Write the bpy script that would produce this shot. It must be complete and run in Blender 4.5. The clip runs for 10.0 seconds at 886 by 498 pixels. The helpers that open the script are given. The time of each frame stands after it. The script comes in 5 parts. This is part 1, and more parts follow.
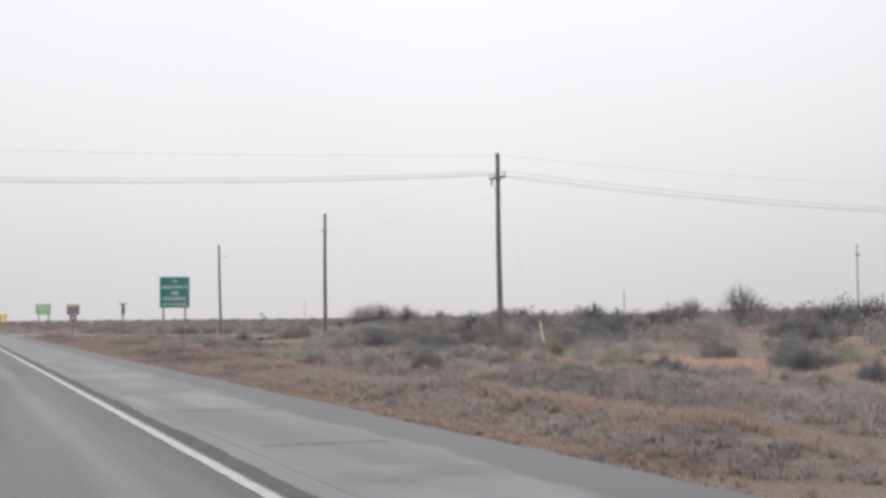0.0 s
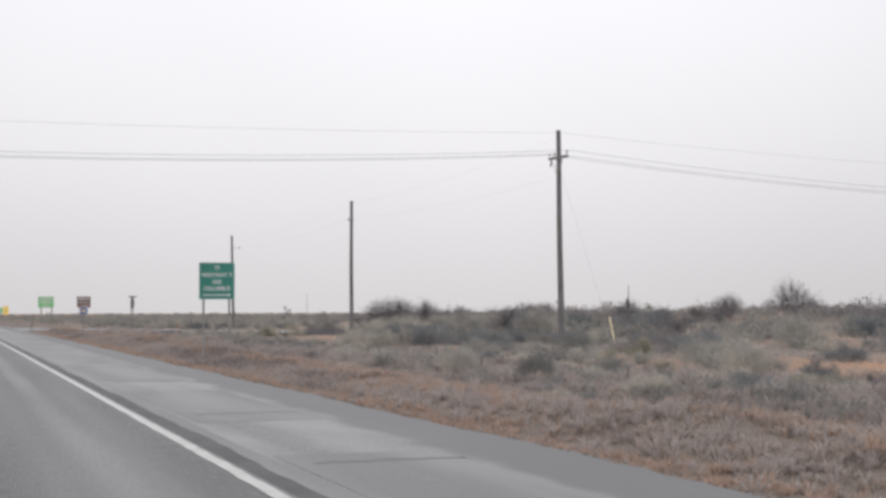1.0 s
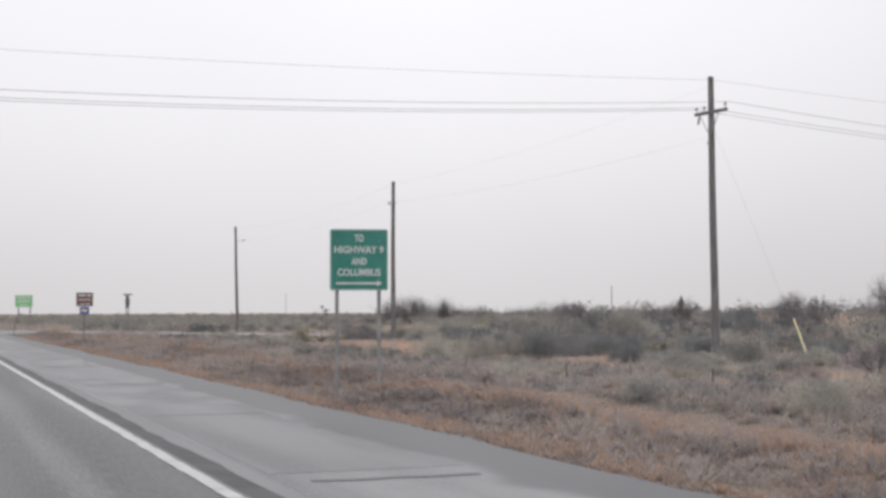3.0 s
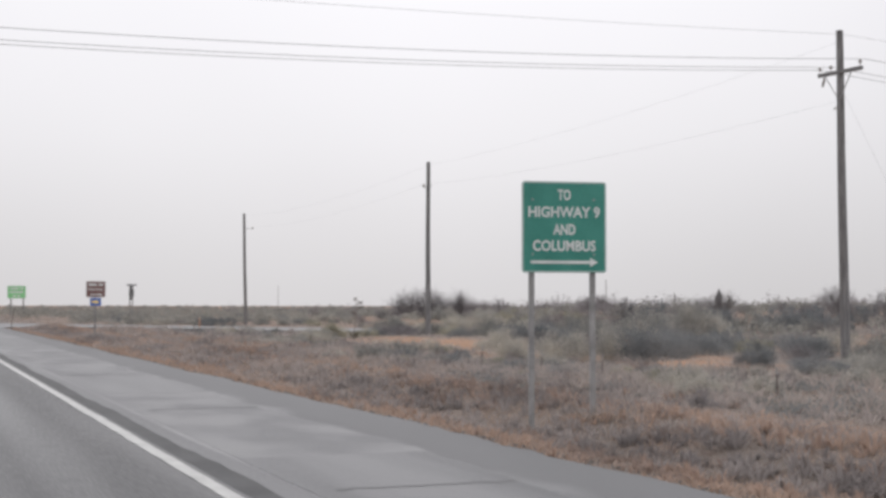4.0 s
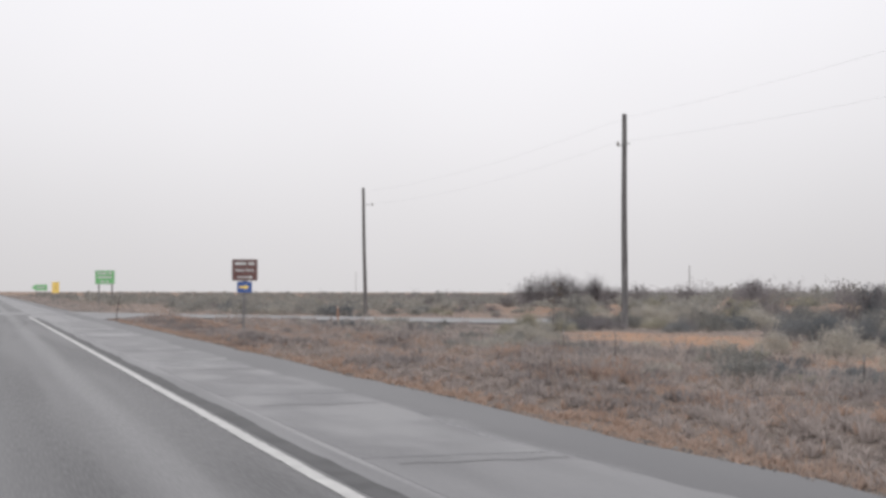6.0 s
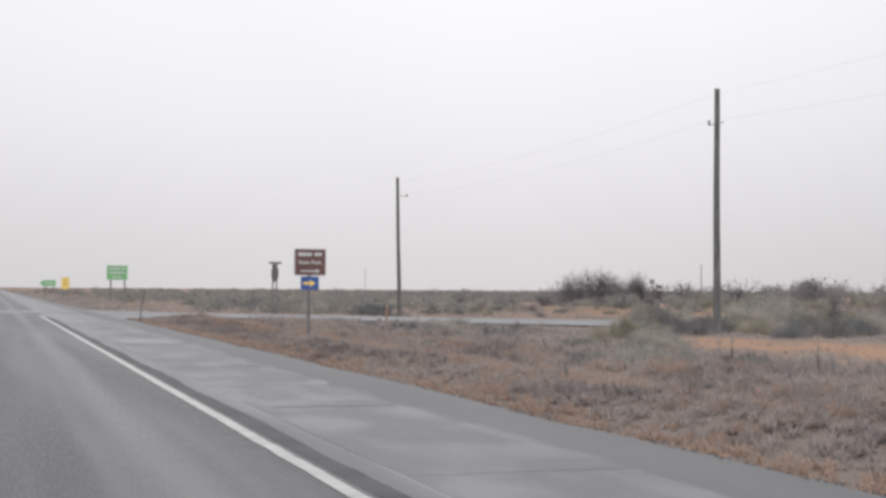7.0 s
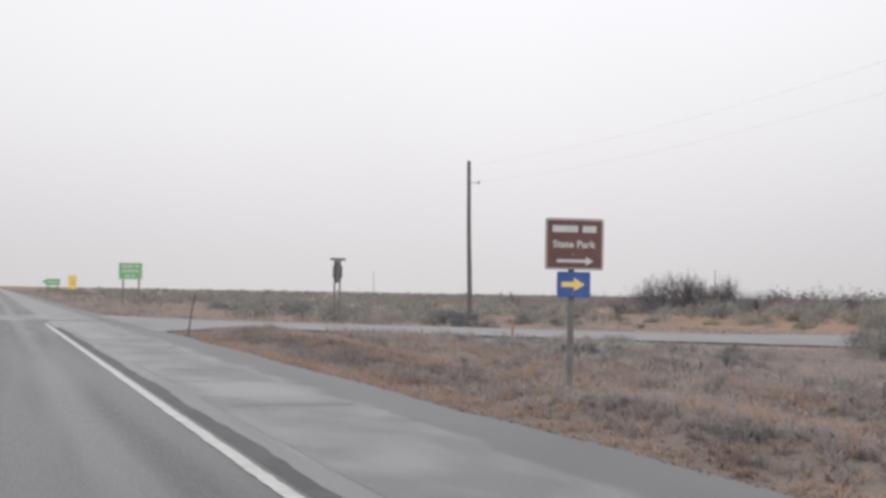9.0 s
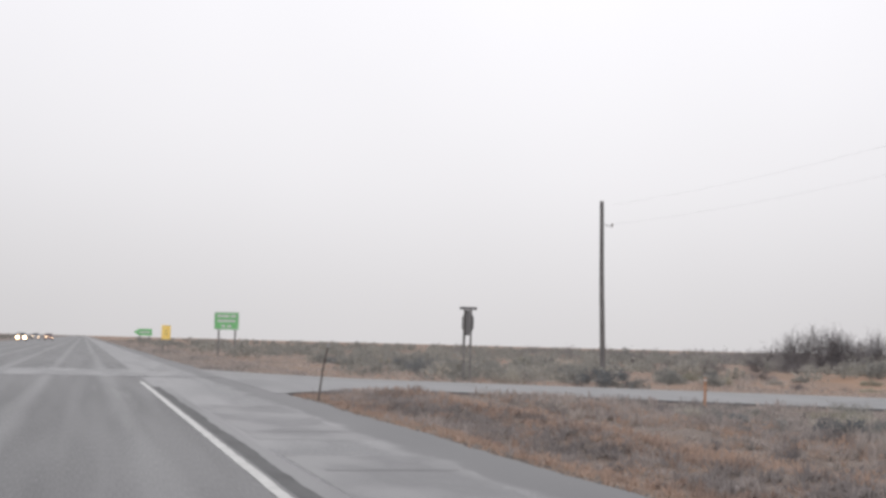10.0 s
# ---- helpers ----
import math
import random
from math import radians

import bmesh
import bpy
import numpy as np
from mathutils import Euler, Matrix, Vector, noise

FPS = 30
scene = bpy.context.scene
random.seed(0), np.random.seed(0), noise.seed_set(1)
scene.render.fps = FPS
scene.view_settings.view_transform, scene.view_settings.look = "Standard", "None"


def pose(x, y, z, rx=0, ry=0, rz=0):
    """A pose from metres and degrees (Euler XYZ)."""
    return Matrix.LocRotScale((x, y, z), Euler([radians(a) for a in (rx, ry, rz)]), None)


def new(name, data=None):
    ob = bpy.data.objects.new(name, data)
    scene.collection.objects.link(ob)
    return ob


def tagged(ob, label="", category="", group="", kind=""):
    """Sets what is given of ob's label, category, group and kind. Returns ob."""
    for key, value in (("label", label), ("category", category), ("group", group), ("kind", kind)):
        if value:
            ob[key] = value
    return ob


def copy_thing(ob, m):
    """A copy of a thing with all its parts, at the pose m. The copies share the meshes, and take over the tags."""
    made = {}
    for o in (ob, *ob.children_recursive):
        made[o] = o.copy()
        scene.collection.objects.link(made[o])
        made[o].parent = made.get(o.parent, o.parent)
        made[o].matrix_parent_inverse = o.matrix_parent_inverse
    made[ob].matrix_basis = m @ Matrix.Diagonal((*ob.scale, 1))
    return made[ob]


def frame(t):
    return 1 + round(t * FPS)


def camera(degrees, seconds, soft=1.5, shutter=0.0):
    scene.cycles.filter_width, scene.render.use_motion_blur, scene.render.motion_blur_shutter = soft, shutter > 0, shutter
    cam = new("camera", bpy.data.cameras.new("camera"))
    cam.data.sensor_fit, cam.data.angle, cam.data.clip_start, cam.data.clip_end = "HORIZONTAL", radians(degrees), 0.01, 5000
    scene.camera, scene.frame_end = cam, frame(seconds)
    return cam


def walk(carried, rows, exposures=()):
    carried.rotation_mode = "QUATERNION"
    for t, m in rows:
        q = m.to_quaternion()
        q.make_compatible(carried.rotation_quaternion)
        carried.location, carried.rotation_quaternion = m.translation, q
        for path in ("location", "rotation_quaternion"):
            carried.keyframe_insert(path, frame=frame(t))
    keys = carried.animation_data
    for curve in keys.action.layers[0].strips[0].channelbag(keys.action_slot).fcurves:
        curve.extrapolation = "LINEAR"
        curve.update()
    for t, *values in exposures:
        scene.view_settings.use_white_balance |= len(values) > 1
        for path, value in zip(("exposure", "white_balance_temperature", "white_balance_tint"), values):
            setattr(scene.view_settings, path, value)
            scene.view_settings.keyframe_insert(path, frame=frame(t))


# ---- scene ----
cam = camera(36.0, 10.0, soft=3.2)
walk(cam, [
    (0, pose(-2.234, 0.000, 1.3, 92.847, 0.481, -19.879)),
    (0.1, pose(-2.234, 0.783, 1.3, 92.675, 0.427, -19.869)),
    (0.2, pose(-2.234, 1.566, 1.3, 92.422, 0.350, -19.937)),
    (0.3, pose(-2.234, 2.349, 1.3, 92.430, 0.281, -19.789)),
    (0.4, pose(-2.234, 3.132, 1.3, 91.941, 0.202, -19.839)),
    (0.5, pose(-2.234, 3.915, 1.3, 92.118, 0.139, -19.795)),
    (0.6, pose(-2.235, 4.699, 1.3, 92.427, 0.125, -19.832)),
    (0.7, pose(-2.235, 5.482, 1.3, 91.997, 0.135, -20.069)),
    (0.8, pose(-2.236, 6.266, 1.3, 92.237, 0.174, -19.862)),
    (0.9, pose(-2.236, 7.049, 1.3, 92.403, 0.198, -20.038)),
    (1, pose(-2.237, 7.833, 1.3, 92.648, 0.189, -19.923)),
    (1.1, pose(-2.230, 8.642, 1.3, 92.293, 0.262, -20.226)),
    (1.2, pose(-2.222, 9.451, 1.3, 92.861, 0.323, -20.033)),
    (1.3, pose(-2.215, 10.260, 1.3, 92.881, 0.396, -20.048)),
    (1.4, pose(-2.207, 11.069, 1.3, 92.774, 0.487, -20.172)),
    (1.5, pose(-2.200, 11.878, 1.3, 92.827, 0.612, -19.976)),
    (1.6, pose(-2.193, 12.694, 1.3, 92.774, 0.549, -19.851)),
    (1.7, pose(-2.186, 13.511, 1.3, 92.425, 0.454, -20.214)),
    (1.8, pose(-2.178, 14.327, 1.3, 92.527, 0.348, -20.385)),
    (1.9, pose(-2.171, 15.144, 1.3, 92.532, 0.260, -20.249)),
    (2, pose(-2.164, 15.960, 1.3, 92.753, 0.170, -20.143)),
    (2.1, pose(-2.159, 16.774, 1.3, 93.168, 0.141, -19.946)),
    (2.2, pose(-2.154, 17.588, 1.3, 92.659, 0.115, -20.205)),
    (2.3, pose(-2.149, 18.401, 1.3, 93.130, 0.118, -20.254)),
    (2.4, pose(-2.144, 19.215, 1.3, 93.199, 0.138, -20.299)),
    (2.5, pose(-2.139, 20.029, 1.3, 92.800, 0.101, -20.637)),
    (2.6, pose(-2.136, 20.841, 1.3, 92.870, 0.111, -20.643)),
    (2.7, pose(-2.133, 21.654, 1.3, 92.751, 0.118, -20.838)),
    (3.8, pose(-2.106, 30.598, 1.3, 92.565, 0.183, -21.379)),
    (3.9, pose(-2.110, 31.436, 1.3, 92.234, 0.034, -21.675)),
    (4, pose(-2.113, 32.273, 1.3, 92.386, -0.098, -21.559)),
    (4.1, pose(-2.118, 33.099, 1.3, 92.386, -0.157, -21.693)),
    (4.2, pose(-2.123, 33.926, 1.3, 92.356, -0.223, -21.834)),
    (4.3, pose(-2.127, 34.752, 1.3, 92.238, -0.287, -21.868)),
    (4.4, pose(-2.132, 35.579, 1.3, 92.309, -0.322, -21.869)),
    (4.5, pose(-2.137, 36.405, 1.3, 92.512, -0.373, -21.944)),
    (4.6, pose(-2.143, 37.220, 1.3, 92.461, -0.329, -21.958)),
    (4.7, pose(-2.150, 38.034, 1.3, 92.845, -0.262, -21.475)),
    (4.8, pose(-2.156, 38.849, 1.3, 92.530, -0.313, -21.488)),
    (4.9, pose(-2.163, 39.663, 1.3, 92.689, -0.224, -20.797)),
    (5, pose(-2.169, 40.478, 1.3, 92.803, -0.189, -20.401)),
    (5.1, pose(-2.183, 41.273, 1.3, 92.886, -0.234, -20.152)),
    (5.2, pose(-2.197, 42.068, 1.3, 92.646, -0.176, -19.957)),
    (5.3, pose(-2.211, 42.863, 1.3, 92.694, -0.146, -19.617)),
    (5.4, pose(-2.225, 43.658, 1.3, 92.760, -0.094, -19.415)),
    (5.5, pose(-2.239, 44.453, 1.3, 92.659, -0.082, -19.227)),
    (5.6, pose(-2.245, 45.248, 1.3, 92.502, -0.097, -18.998)),
    (5.7, pose(-2.252, 46.043, 1.3, 92.149, -0.165, -18.743)),
    (6.8, pose(-2.242, 54.828, 1.3, 91.598, -0.079, -18.556)),
    (6.9, pose(-2.236, 55.634, 1.3, 91.759, -0.240, -18.466)),
    (7, pose(-2.229, 56.440, 1.3, 91.713, -0.386, -18.400)),
    (7.1, pose(-2.215, 57.254, 1.3, 91.658, -0.396, -18.239)),
    (7.2, pose(-2.201, 58.068, 1.3, 91.779, -0.409, -17.980)),
    (7.3, pose(-2.187, 58.883, 1.3, 92.018, -0.407, -18.191)),
    (7.4, pose(-2.173, 59.697, 1.3, 92.101, -0.426, -18.217)),
    (7.5, pose(-2.159, 60.511, 1.3, 91.945, -0.398, -18.402)),
    (7.6, pose(-2.141, 61.326, 1.3, 91.852, -0.422, -18.323)),
    (7.7, pose(-2.123, 62.141, 1.3, 91.967, -0.466, -18.257)),
    (7.8, pose(-2.106, 62.956, 1.3, 91.999, -0.522, -18.543)),
    (7.9, pose(-2.088, 63.771, 1.3, 92.381, -0.532, -18.728)),
    (8, pose(-2.070, 64.586, 1.3, 92.053, -0.524, -18.827)),
    (8.1, pose(-2.048, 65.407, 1.3, 92.142, -0.587, -18.914)),
    (8.2, pose(-2.026, 66.228, 1.3, 92.099, -0.675, -19.028)),
    (8.3, pose(-2.005, 67.049, 1.3, 92.097, -0.744, -19.059)),
    (8.4, pose(-1.983, 67.870, 1.3, 91.827, -0.812, -18.964)),
    (8.5, pose(-1.961, 68.691, 1.3, 92.143, -0.843, -19.059)),
    (8.6, pose(-1.939, 69.515, 1.3, 92.018, -0.891, -19.166)),
    (8.7, pose(-1.917, 70.339, 1.3, 91.975, -0.934, -18.978)),
    (8.8, pose(-1.896, 71.164, 1.3, 91.719, -0.963, -18.776)),
    (8.9, pose(-1.874, 71.988, 1.3, 92.173, -0.990, -18.431)),
    (9, pose(-1.852, 72.812, 1.3, 91.852, -0.985, -18.346)),
    (9.1, pose(-1.834, 73.645, 1.3, 92.027, -0.914, -18.129)),
    (9.2, pose(-1.817, 74.478, 1.3, 91.755, -0.880, -17.943)),
    (9.3, pose(-1.799, 75.311, 1.3, 91.381, -0.826, -17.343)),
    (9.4, pose(-1.782, 76.144, 1.3, 92.038, -0.746, -17.159)),
    (9.5, pose(-1.764, 76.977, 1.3, 92.792, -0.630, -16.150)),
    (9.6, pose(-1.749, 77.811, 1.3, 93.153, -0.906, -15.580)),
    (9.7, pose(-1.733, 78.644, 1.3, 93.515, -1.103, -15.239)),
    (9.8, pose(-1.718, 79.478, 1.3, 93.770, -1.288, -15.054)),
    (9.9, pose(-1.702, 80.311, 1.3, 93.965, -1.319, -14.650)),
    (10, pose(-1.687, 81.145, 1.3, 93.999, -1.472, -14.758)),
])

# ---- world, sun ----
world = bpy.data.worlds.new("overcast")
scene.world = world
world.use_nodes = True
wn, wl = world.node_tree.nodes, world.node_tree.links
wn.clear()
SUN_EL, SUN_ROT = radians(60), radians(15)
w_out = wn.new("ShaderNodeOutputWorld")
w_bg = wn.new("ShaderNodeBackground")
w_sky = wn.new("ShaderNodeTexSky")
w_sky.sky_type, w_sky.sun_disc = "NISHITA", False
w_sky.sun_elevation, w_sky.sun_rotation = SUN_EL, SUN_ROT
w_sky.dust_density, w_sky.air_density = 8.0, 1.5
w_scale = wn.new("ShaderNodeVectorMath")
w_scale.operation = "SCALE"
w_scale.inputs["Scale"].default_value = 0.10
w_gray = wn.new("ShaderNodeHueSaturation")
w_gray.inputs["Saturation"].default_value = 0.1
w_tc = wn.new("ShaderNodeTexCoord")
w_sep = wn.new("ShaderNodeSeparateXYZ")
w_ramp = wn.new("ShaderNodeValToRGB")
w_ramp.color_ramp.interpolation = "B_SPLINE"
SKY_LOW, SKY_MID, SKY_TOP = (0.68, 0.66, 0.668, 1), (0.885, 0.872, 0.898, 1), (0.985, 0.975, 1.02, 1)
w_ramp.color_ramp.elements[0].position, w_ramp.color_ramp.elements[0].color = 0.0, SKY_LOW
w_ramp.color_ramp.elements[1].position, w_ramp.color_ramp.elements[1].color = 0.28, SKY_TOP
w_ramp.color_ramp.elements.new(0.12).color = SKY_MID
w_high = wn.new("ShaderNodeMapRange")
w_high.inputs["From Min"].default_value, w_high.inputs["From Max"].default_value = 0.30, 1.0
w_high.inputs["To Min"].default_value, w_high.inputs["To Max"].default_value = 1.0, 2.7
w_noise = wn.new("ShaderNodeTexNoise")
w_noise.inputs["Scale"].default_value, w_noise.inputs["Detail"].default_value = 2.2, 3
w_cloud = wn.new("ShaderNodeMapRange")
w_cloud.inputs["From Min"].default_value, w_cloud.inputs["From Max"].default_value = 0.3, 0.7
w_cloud.inputs["To Min"].default_value, w_cloud.inputs["To Max"].default_value = 0.97, 1.03
w_mul = wn.new("ShaderNodeMath")
w_mul.operation = "MULTIPLY"
w_all = wn.new("ShaderNodeVectorMath")
w_all.operation = "SCALE"
w_mix = wn.new("ShaderNodeMix")
w_mix.data_type = "RGBA"
w_mix.inputs[0].default_value = 0.95
wl.new(w_tc.outputs["Generated"], w_sep.inputs[0])
wl.new(w_tc.outputs["Generated"], w_noise.inputs["Vector"])
wl.new(w_sep.outputs["Z"], w_ramp.inputs[0])
wl.new(w_sep.outputs["Z"], w_high.inputs["Value"])
wl.new(w_noise.outputs[0], w_cloud.inputs["Value"])
# the cloud is a little brighter below the hidden sun
w_dot = wn.new("ShaderNodeVectorMath")
w_dot.operation = "DOT_PRODUCT"
w_dot.inputs[1].default_value = (0.26, 0.92, 0.29)
w_glow = wn.new("ShaderNodeMapRange")
w_glow.interpolation_type = "SMOOTHSTEP"
w_glow.inputs["From Min"].default_value, w_glow.inputs["From Max"].default_value = 0.86, 1.0
w_glow.inputs["To Min"].default_value, w_glow.inputs["To Max"].default_value = 0.92, 1.045
wl.new(w_tc.outputs["Generated"], w_dot.inputs[0])
wl.new(w_dot.outputs["Value"], w_glow.inputs["Value"])
w_both = wn.new("ShaderNodeMath")
w_both.operation = "MULTIPLY"
wl.new(w_glow.outputs[0], w_both.inputs[0])
wl.new(w_cloud.outputs[0], w_both.inputs[1])
wl.new(w_high.outputs[0], w_mul.inputs[0])
wl.new(w_both.outputs[0], w_mul.inputs[1])
wl.new(w_ramp.outputs[0], w_all.inputs[0])
wl.new(w_mul.outputs[0], w_all.inputs["Scale"])
wl.new(w_sky.outputs[0], w_gray.inputs["Color"])
wl.new(w_gray.outputs[0], w_scale.inputs[0])
wl.new(w_scale.outputs[0], w_mix.inputs[6])
wl.new(w_all.outputs[0], w_mix.inputs[7])
wl.new(w_mix.outputs[2], w_bg.inputs["Color"])
wl.new(w_bg.outputs[0], w_out.inputs[0])

sun_data = bpy.data.lights.new("sun", "SUN")
sun_data.energy, sun_data.angle, sun_data.color = 0.85, radians(40), (1.0, 0.97, 0.93)
sun = new("sun", sun_data)
sun.matrix_world = pose(0, 0, 60, 90 - math.degrees(SUN_EL), 0, 180 - math.degrees(SUN_ROT))


# ---- materials ----
def nodes_of(name):
    m = bpy.data.materials.new(name)
    m.use_nodes = True
    nt = m.node_tree
    return m, nt.nodes, nt.links, nt.nodes["Principled BSDF"]


def material(name, colors, scale=3.0, fine=40.0, rough=(0.7, 0.9), metal=0.0, bump=0.3, depth=0.01, stretch=(1, 1, 1), island=0.0, each=0.0, spec=0.5, detail=5, band=(0.34, 0.66), thin=0.0):
    """Two scales of noise between the colours, roughness and relief from the same noise; island and each vary single pieces; thin lets light through leaves."""
    m, nd, ln, bs = nodes_of(name)
    tc = nd.new("ShaderNodeTexCoord")
    mp = nd.new("ShaderNodeMapping")
    mp.inputs["Scale"].default_value = stretch
    ln.new(tc.outputs["Object"], mp.inputs["Vector"])
    big = nd.new("ShaderNodeTexNoise")
    big.inputs["Scale"].default_value, big.inputs["Detail"].default_value = scale, detail
    small = nd.new("ShaderNodeTexNoise")
    small.inputs["Scale"].default_value, small.inputs["Detail"].default_value = fine, 3
    ln.new(mp.outputs[0], big.inputs["Vector"])
    ln.new(mp.outputs[0], small.inputs["Vector"])
    mixv = nd.new("ShaderNodeMix")
    mixv.inputs[0].default_value = 0.35
    ln.new(big.outputs[0], mixv.inputs[2])
    ln.new(small.outputs[0], mixv.inputs[3])
    value = mixv.outputs[0]
    for amount, kind in ((island, "island"), (each, "each")):
        if not amount:
            continue
        src = nd.new("ShaderNodeNewGeometry").outputs["Random Per Island"] if kind == "island" else nd.new("ShaderNodeObjectInfo").outputs["Random"]
        mr = nd.new("ShaderNodeMapRange")
        mr.inputs["To Min"].default_value, mr.inputs["To Max"].default_value = -amount, amount
        ln.new(src, mr.inputs["Value"])
        add = nd.new("ShaderNodeMath")
        add.operation = "ADD"
        ln.new(value, add.inputs[0])
        ln.new(mr.outputs[0], add.inputs[1])
        value = add.outputs[0]
    ramp = nd.new("ShaderNodeValToRGB")
    el = ramp.color_ramp.elements
    lo, hi = band
    el[0].position, el[0].color = lo, (*colors[0], 1)
    el[1].position, el[1].color = hi, (*colors[-1], 1)
    for i, c in enumerate(colors[1:-1], 1):
        el.new(lo + (hi - lo) * i / (len(colors) - 1)).color = (*c, 1)
    ln.new(value, ramp.inputs[0])
    ln.new(ramp.outputs[0], bs.inputs["Base Color"])
    rr = nd.new("ShaderNodeMapRange")
    rr.inputs["From Min"].default_value, rr.inputs["From Max"].default_value = 0.35, 0.65
    rr.inputs["To Min"].default_value, rr.inputs["To Max"].default_value = rough
    ln.new(mixv.outputs[0], rr.inputs["Value"])
    ln.new(rr.outputs[0], bs.inputs["Roughness"])
    if thin:
        tl = nd.new("ShaderNodeBsdfTranslucent")
        ln.new(ramp.outputs[0], tl.inputs["Color"])
        ms = nd.new("ShaderNodeMixShader")
        ms.inputs[0].default_value = thin
        ln.new(bs.outputs[0], ms.inputs[1])
        ln.new(tl.outputs[0], ms.inputs[2])
        ln.new(ms.outputs[0], nd["Material Output"].inputs["Surface"])
    bs.inputs["Metallic"].default_value = metal
    if type(spec) is tuple:
        sp = nd.new("ShaderNodeMapRange")
        sp.inputs["From Min"].default_value, sp.inputs["From Max"].default_value = 0.42, 0.58
        sp.inputs["To Min"].default_value, sp.inputs["To Max"].default_value = spec
        ln.new(big.outputs[0], sp.inputs["Value"])
        ln.new(sp.outputs[0], bs.inputs["Specular IOR Level"])
    else:
        bs.inputs["Specular IOR Level"].default_value = spec
    if bump:
        bp = nd.new("ShaderNodeBump")
        bp.inputs["Strength"].default_value, bp.inputs["Distance"].default_value = bump, depth
        ln.new(small.outputs[0], bp.inputs["Height"])
        ln.new(bp.outputs[0], bs.inputs["Normal"])
    return m


M_ASPHALT = material("wet_asphalt", [(0.016, 0.016, 0.018), (0.025, 0.025, 0.028), (0.042, 0.042, 0.046)], 0.9, 60, (0.34, 0.74), bump=0.35, depth=0.006, stretch=(1.3, 0.045, 1), band=(0.42, 0.58), spec=(0.22, 0.6))
M_SHOULDER = material("wet_shoulder_asphalt", [(0.04, 0.04, 0.044), (0.065, 0.065, 0.07), (0.105, 0.105, 0.11)], 0.8, 60, (0.24, 0.72), bump=0.35, depth=0.006, stretch=(1.0, 0.16, 1), band=(0.42, 0.58), spec=(0.2, 0.62))
M_SEAL = material("dark_asphalt_seal", [(0.018, 0.018, 0.02), (0.036, 0.036, 0.039)], 2, 60, (0.6, 0.78), bump=0.45, depth=0.006, spec=(0.2, 0.36))
M_TAR = material("tar_seam", [(0.035, 0.035, 0.038), (0.06, 0.06, 0.063)], 3, 60, (0.55, 0.7), bump=0.3, depth=0.004, spec=0.38)
M_SIDE = material("pale_asphalt", [(0.08, 0.08, 0.083), (0.11, 0.11, 0.113), (0.145, 0.145, 0.147)], 0.5, 60, (0.5, 0.75), bump=0.3, depth=0.005, spec=0.25)
M_PAINT = material("white_road_paint", [(0.14, 0.14, 0.138), (0.24, 0.24, 0.237), (0.32, 0.32, 0.316)], 3, 60, (0.45, 0.65), bump=0.3, depth=0.002)
# a smoother, darker strip along the shoulder's outer side
_nt = M_SHOULDER.node_tree
_bs = _nt.nodes["Principled BSDF"]
_sx = _nt.nodes.new("ShaderNodeSeparateXYZ")
_nt.links.new(_nt.nodes["Texture Coordinate"].outputs["Object"], _sx.inputs[0])
_wn = _nt.nodes.new("ShaderNodeTexNoise")
_wn.inputs["Scale"].default_value = 0.5
_nt.links.new(_nt.nodes["Texture Coordinate"].outputs["Object"], _wn.inputs["Vector"])
_wa = _nt.nodes.new("ShaderNodeMath")
_wa.operation = "MULTIPLY_ADD"
_wa.inputs[1].default_value = 0.9
_nt.links.new(_wn.outputs[0], _wa.inputs[0])
_nt.links.new(_sx.outputs["X"], _wa.inputs[2])
_mr = _nt.nodes.new("ShaderNodeMapRange")
_mr.interpolation_type = "SMOOTHSTEP"
_mr.inputs["From Min"].default_value, _mr.inputs["From Max"].default_value = 2.5, 2.8
_mr.inputs["To Max"].default_value = 0.85
_nt.links.new(_wa.outputs[0], _mr.inputs["Value"])
for _name, _value in (("Base Color", (0.043, 0.043, 0.047, 1)), ("Roughness", 0.6), ("Specular IOR Level", 0.33)):
    _mx = _nt.nodes.new("ShaderNodeMix")
    if _name == "Base Color":
        _mx.data_type = "RGBA"
        _in, _out, _k = _mx.inputs[6], _mx.outputs[2], _mx.inputs[7]
    else:
        _in, _out, _k = _mx.inputs[2], _mx.outputs[0], _mx.inputs[3]
    _k.default_value = _value
    _nt.links.new(_bs.inputs[_name].links[0].from_socket, _in)
    _nt.links.new(_mr.outputs[0], _mx.inputs[0])
    _nt.links.new(_out, _bs.inputs[_name])
# rain-polished wheel paths along the lane
_nt = M_ASPHALT.node_tree
_bs = _nt.nodes["Principled BSDF"]
_sx = _nt.nodes.new("ShaderNodeSeparateXYZ")
_nt.links.new(_nt.nodes["Texture Coordinate"].outputs["Object"], _sx.inputs[0])
_pp = _nt.nodes.new("ShaderNodeMath")
_pp.operation = "PINGPONG"
_pp.inputs[1].default_value = 0.9
_of = _nt.nodes.new("ShaderNodeMath")
_of.operation = "ADD"
_of.inputs[1].default_value = 20.75
_nt.links.new(_sx.outputs["X"], _of.inputs[0])
_nt.links.new(_of.outputs[0], _pp.inputs[0])
_mr = _nt.nodes.new("ShaderNodeMapRange")
_mr.interpolation_type = "SMOOTHSTEP"
_mr.inputs["From Min"].default_value, _mr.inputs["From Max"].default_value = 0.02, 0.34
_mr.inputs["To Min"].default_value, _mr.inputs["To Max"].default_value = 0.78, 1.0
_nt.links.new(_pp.outputs[0], _mr.inputs["Value"])
_mm = _nt.nodes.new("ShaderNodeMath")
_mm.operation = "MULTIPLY"
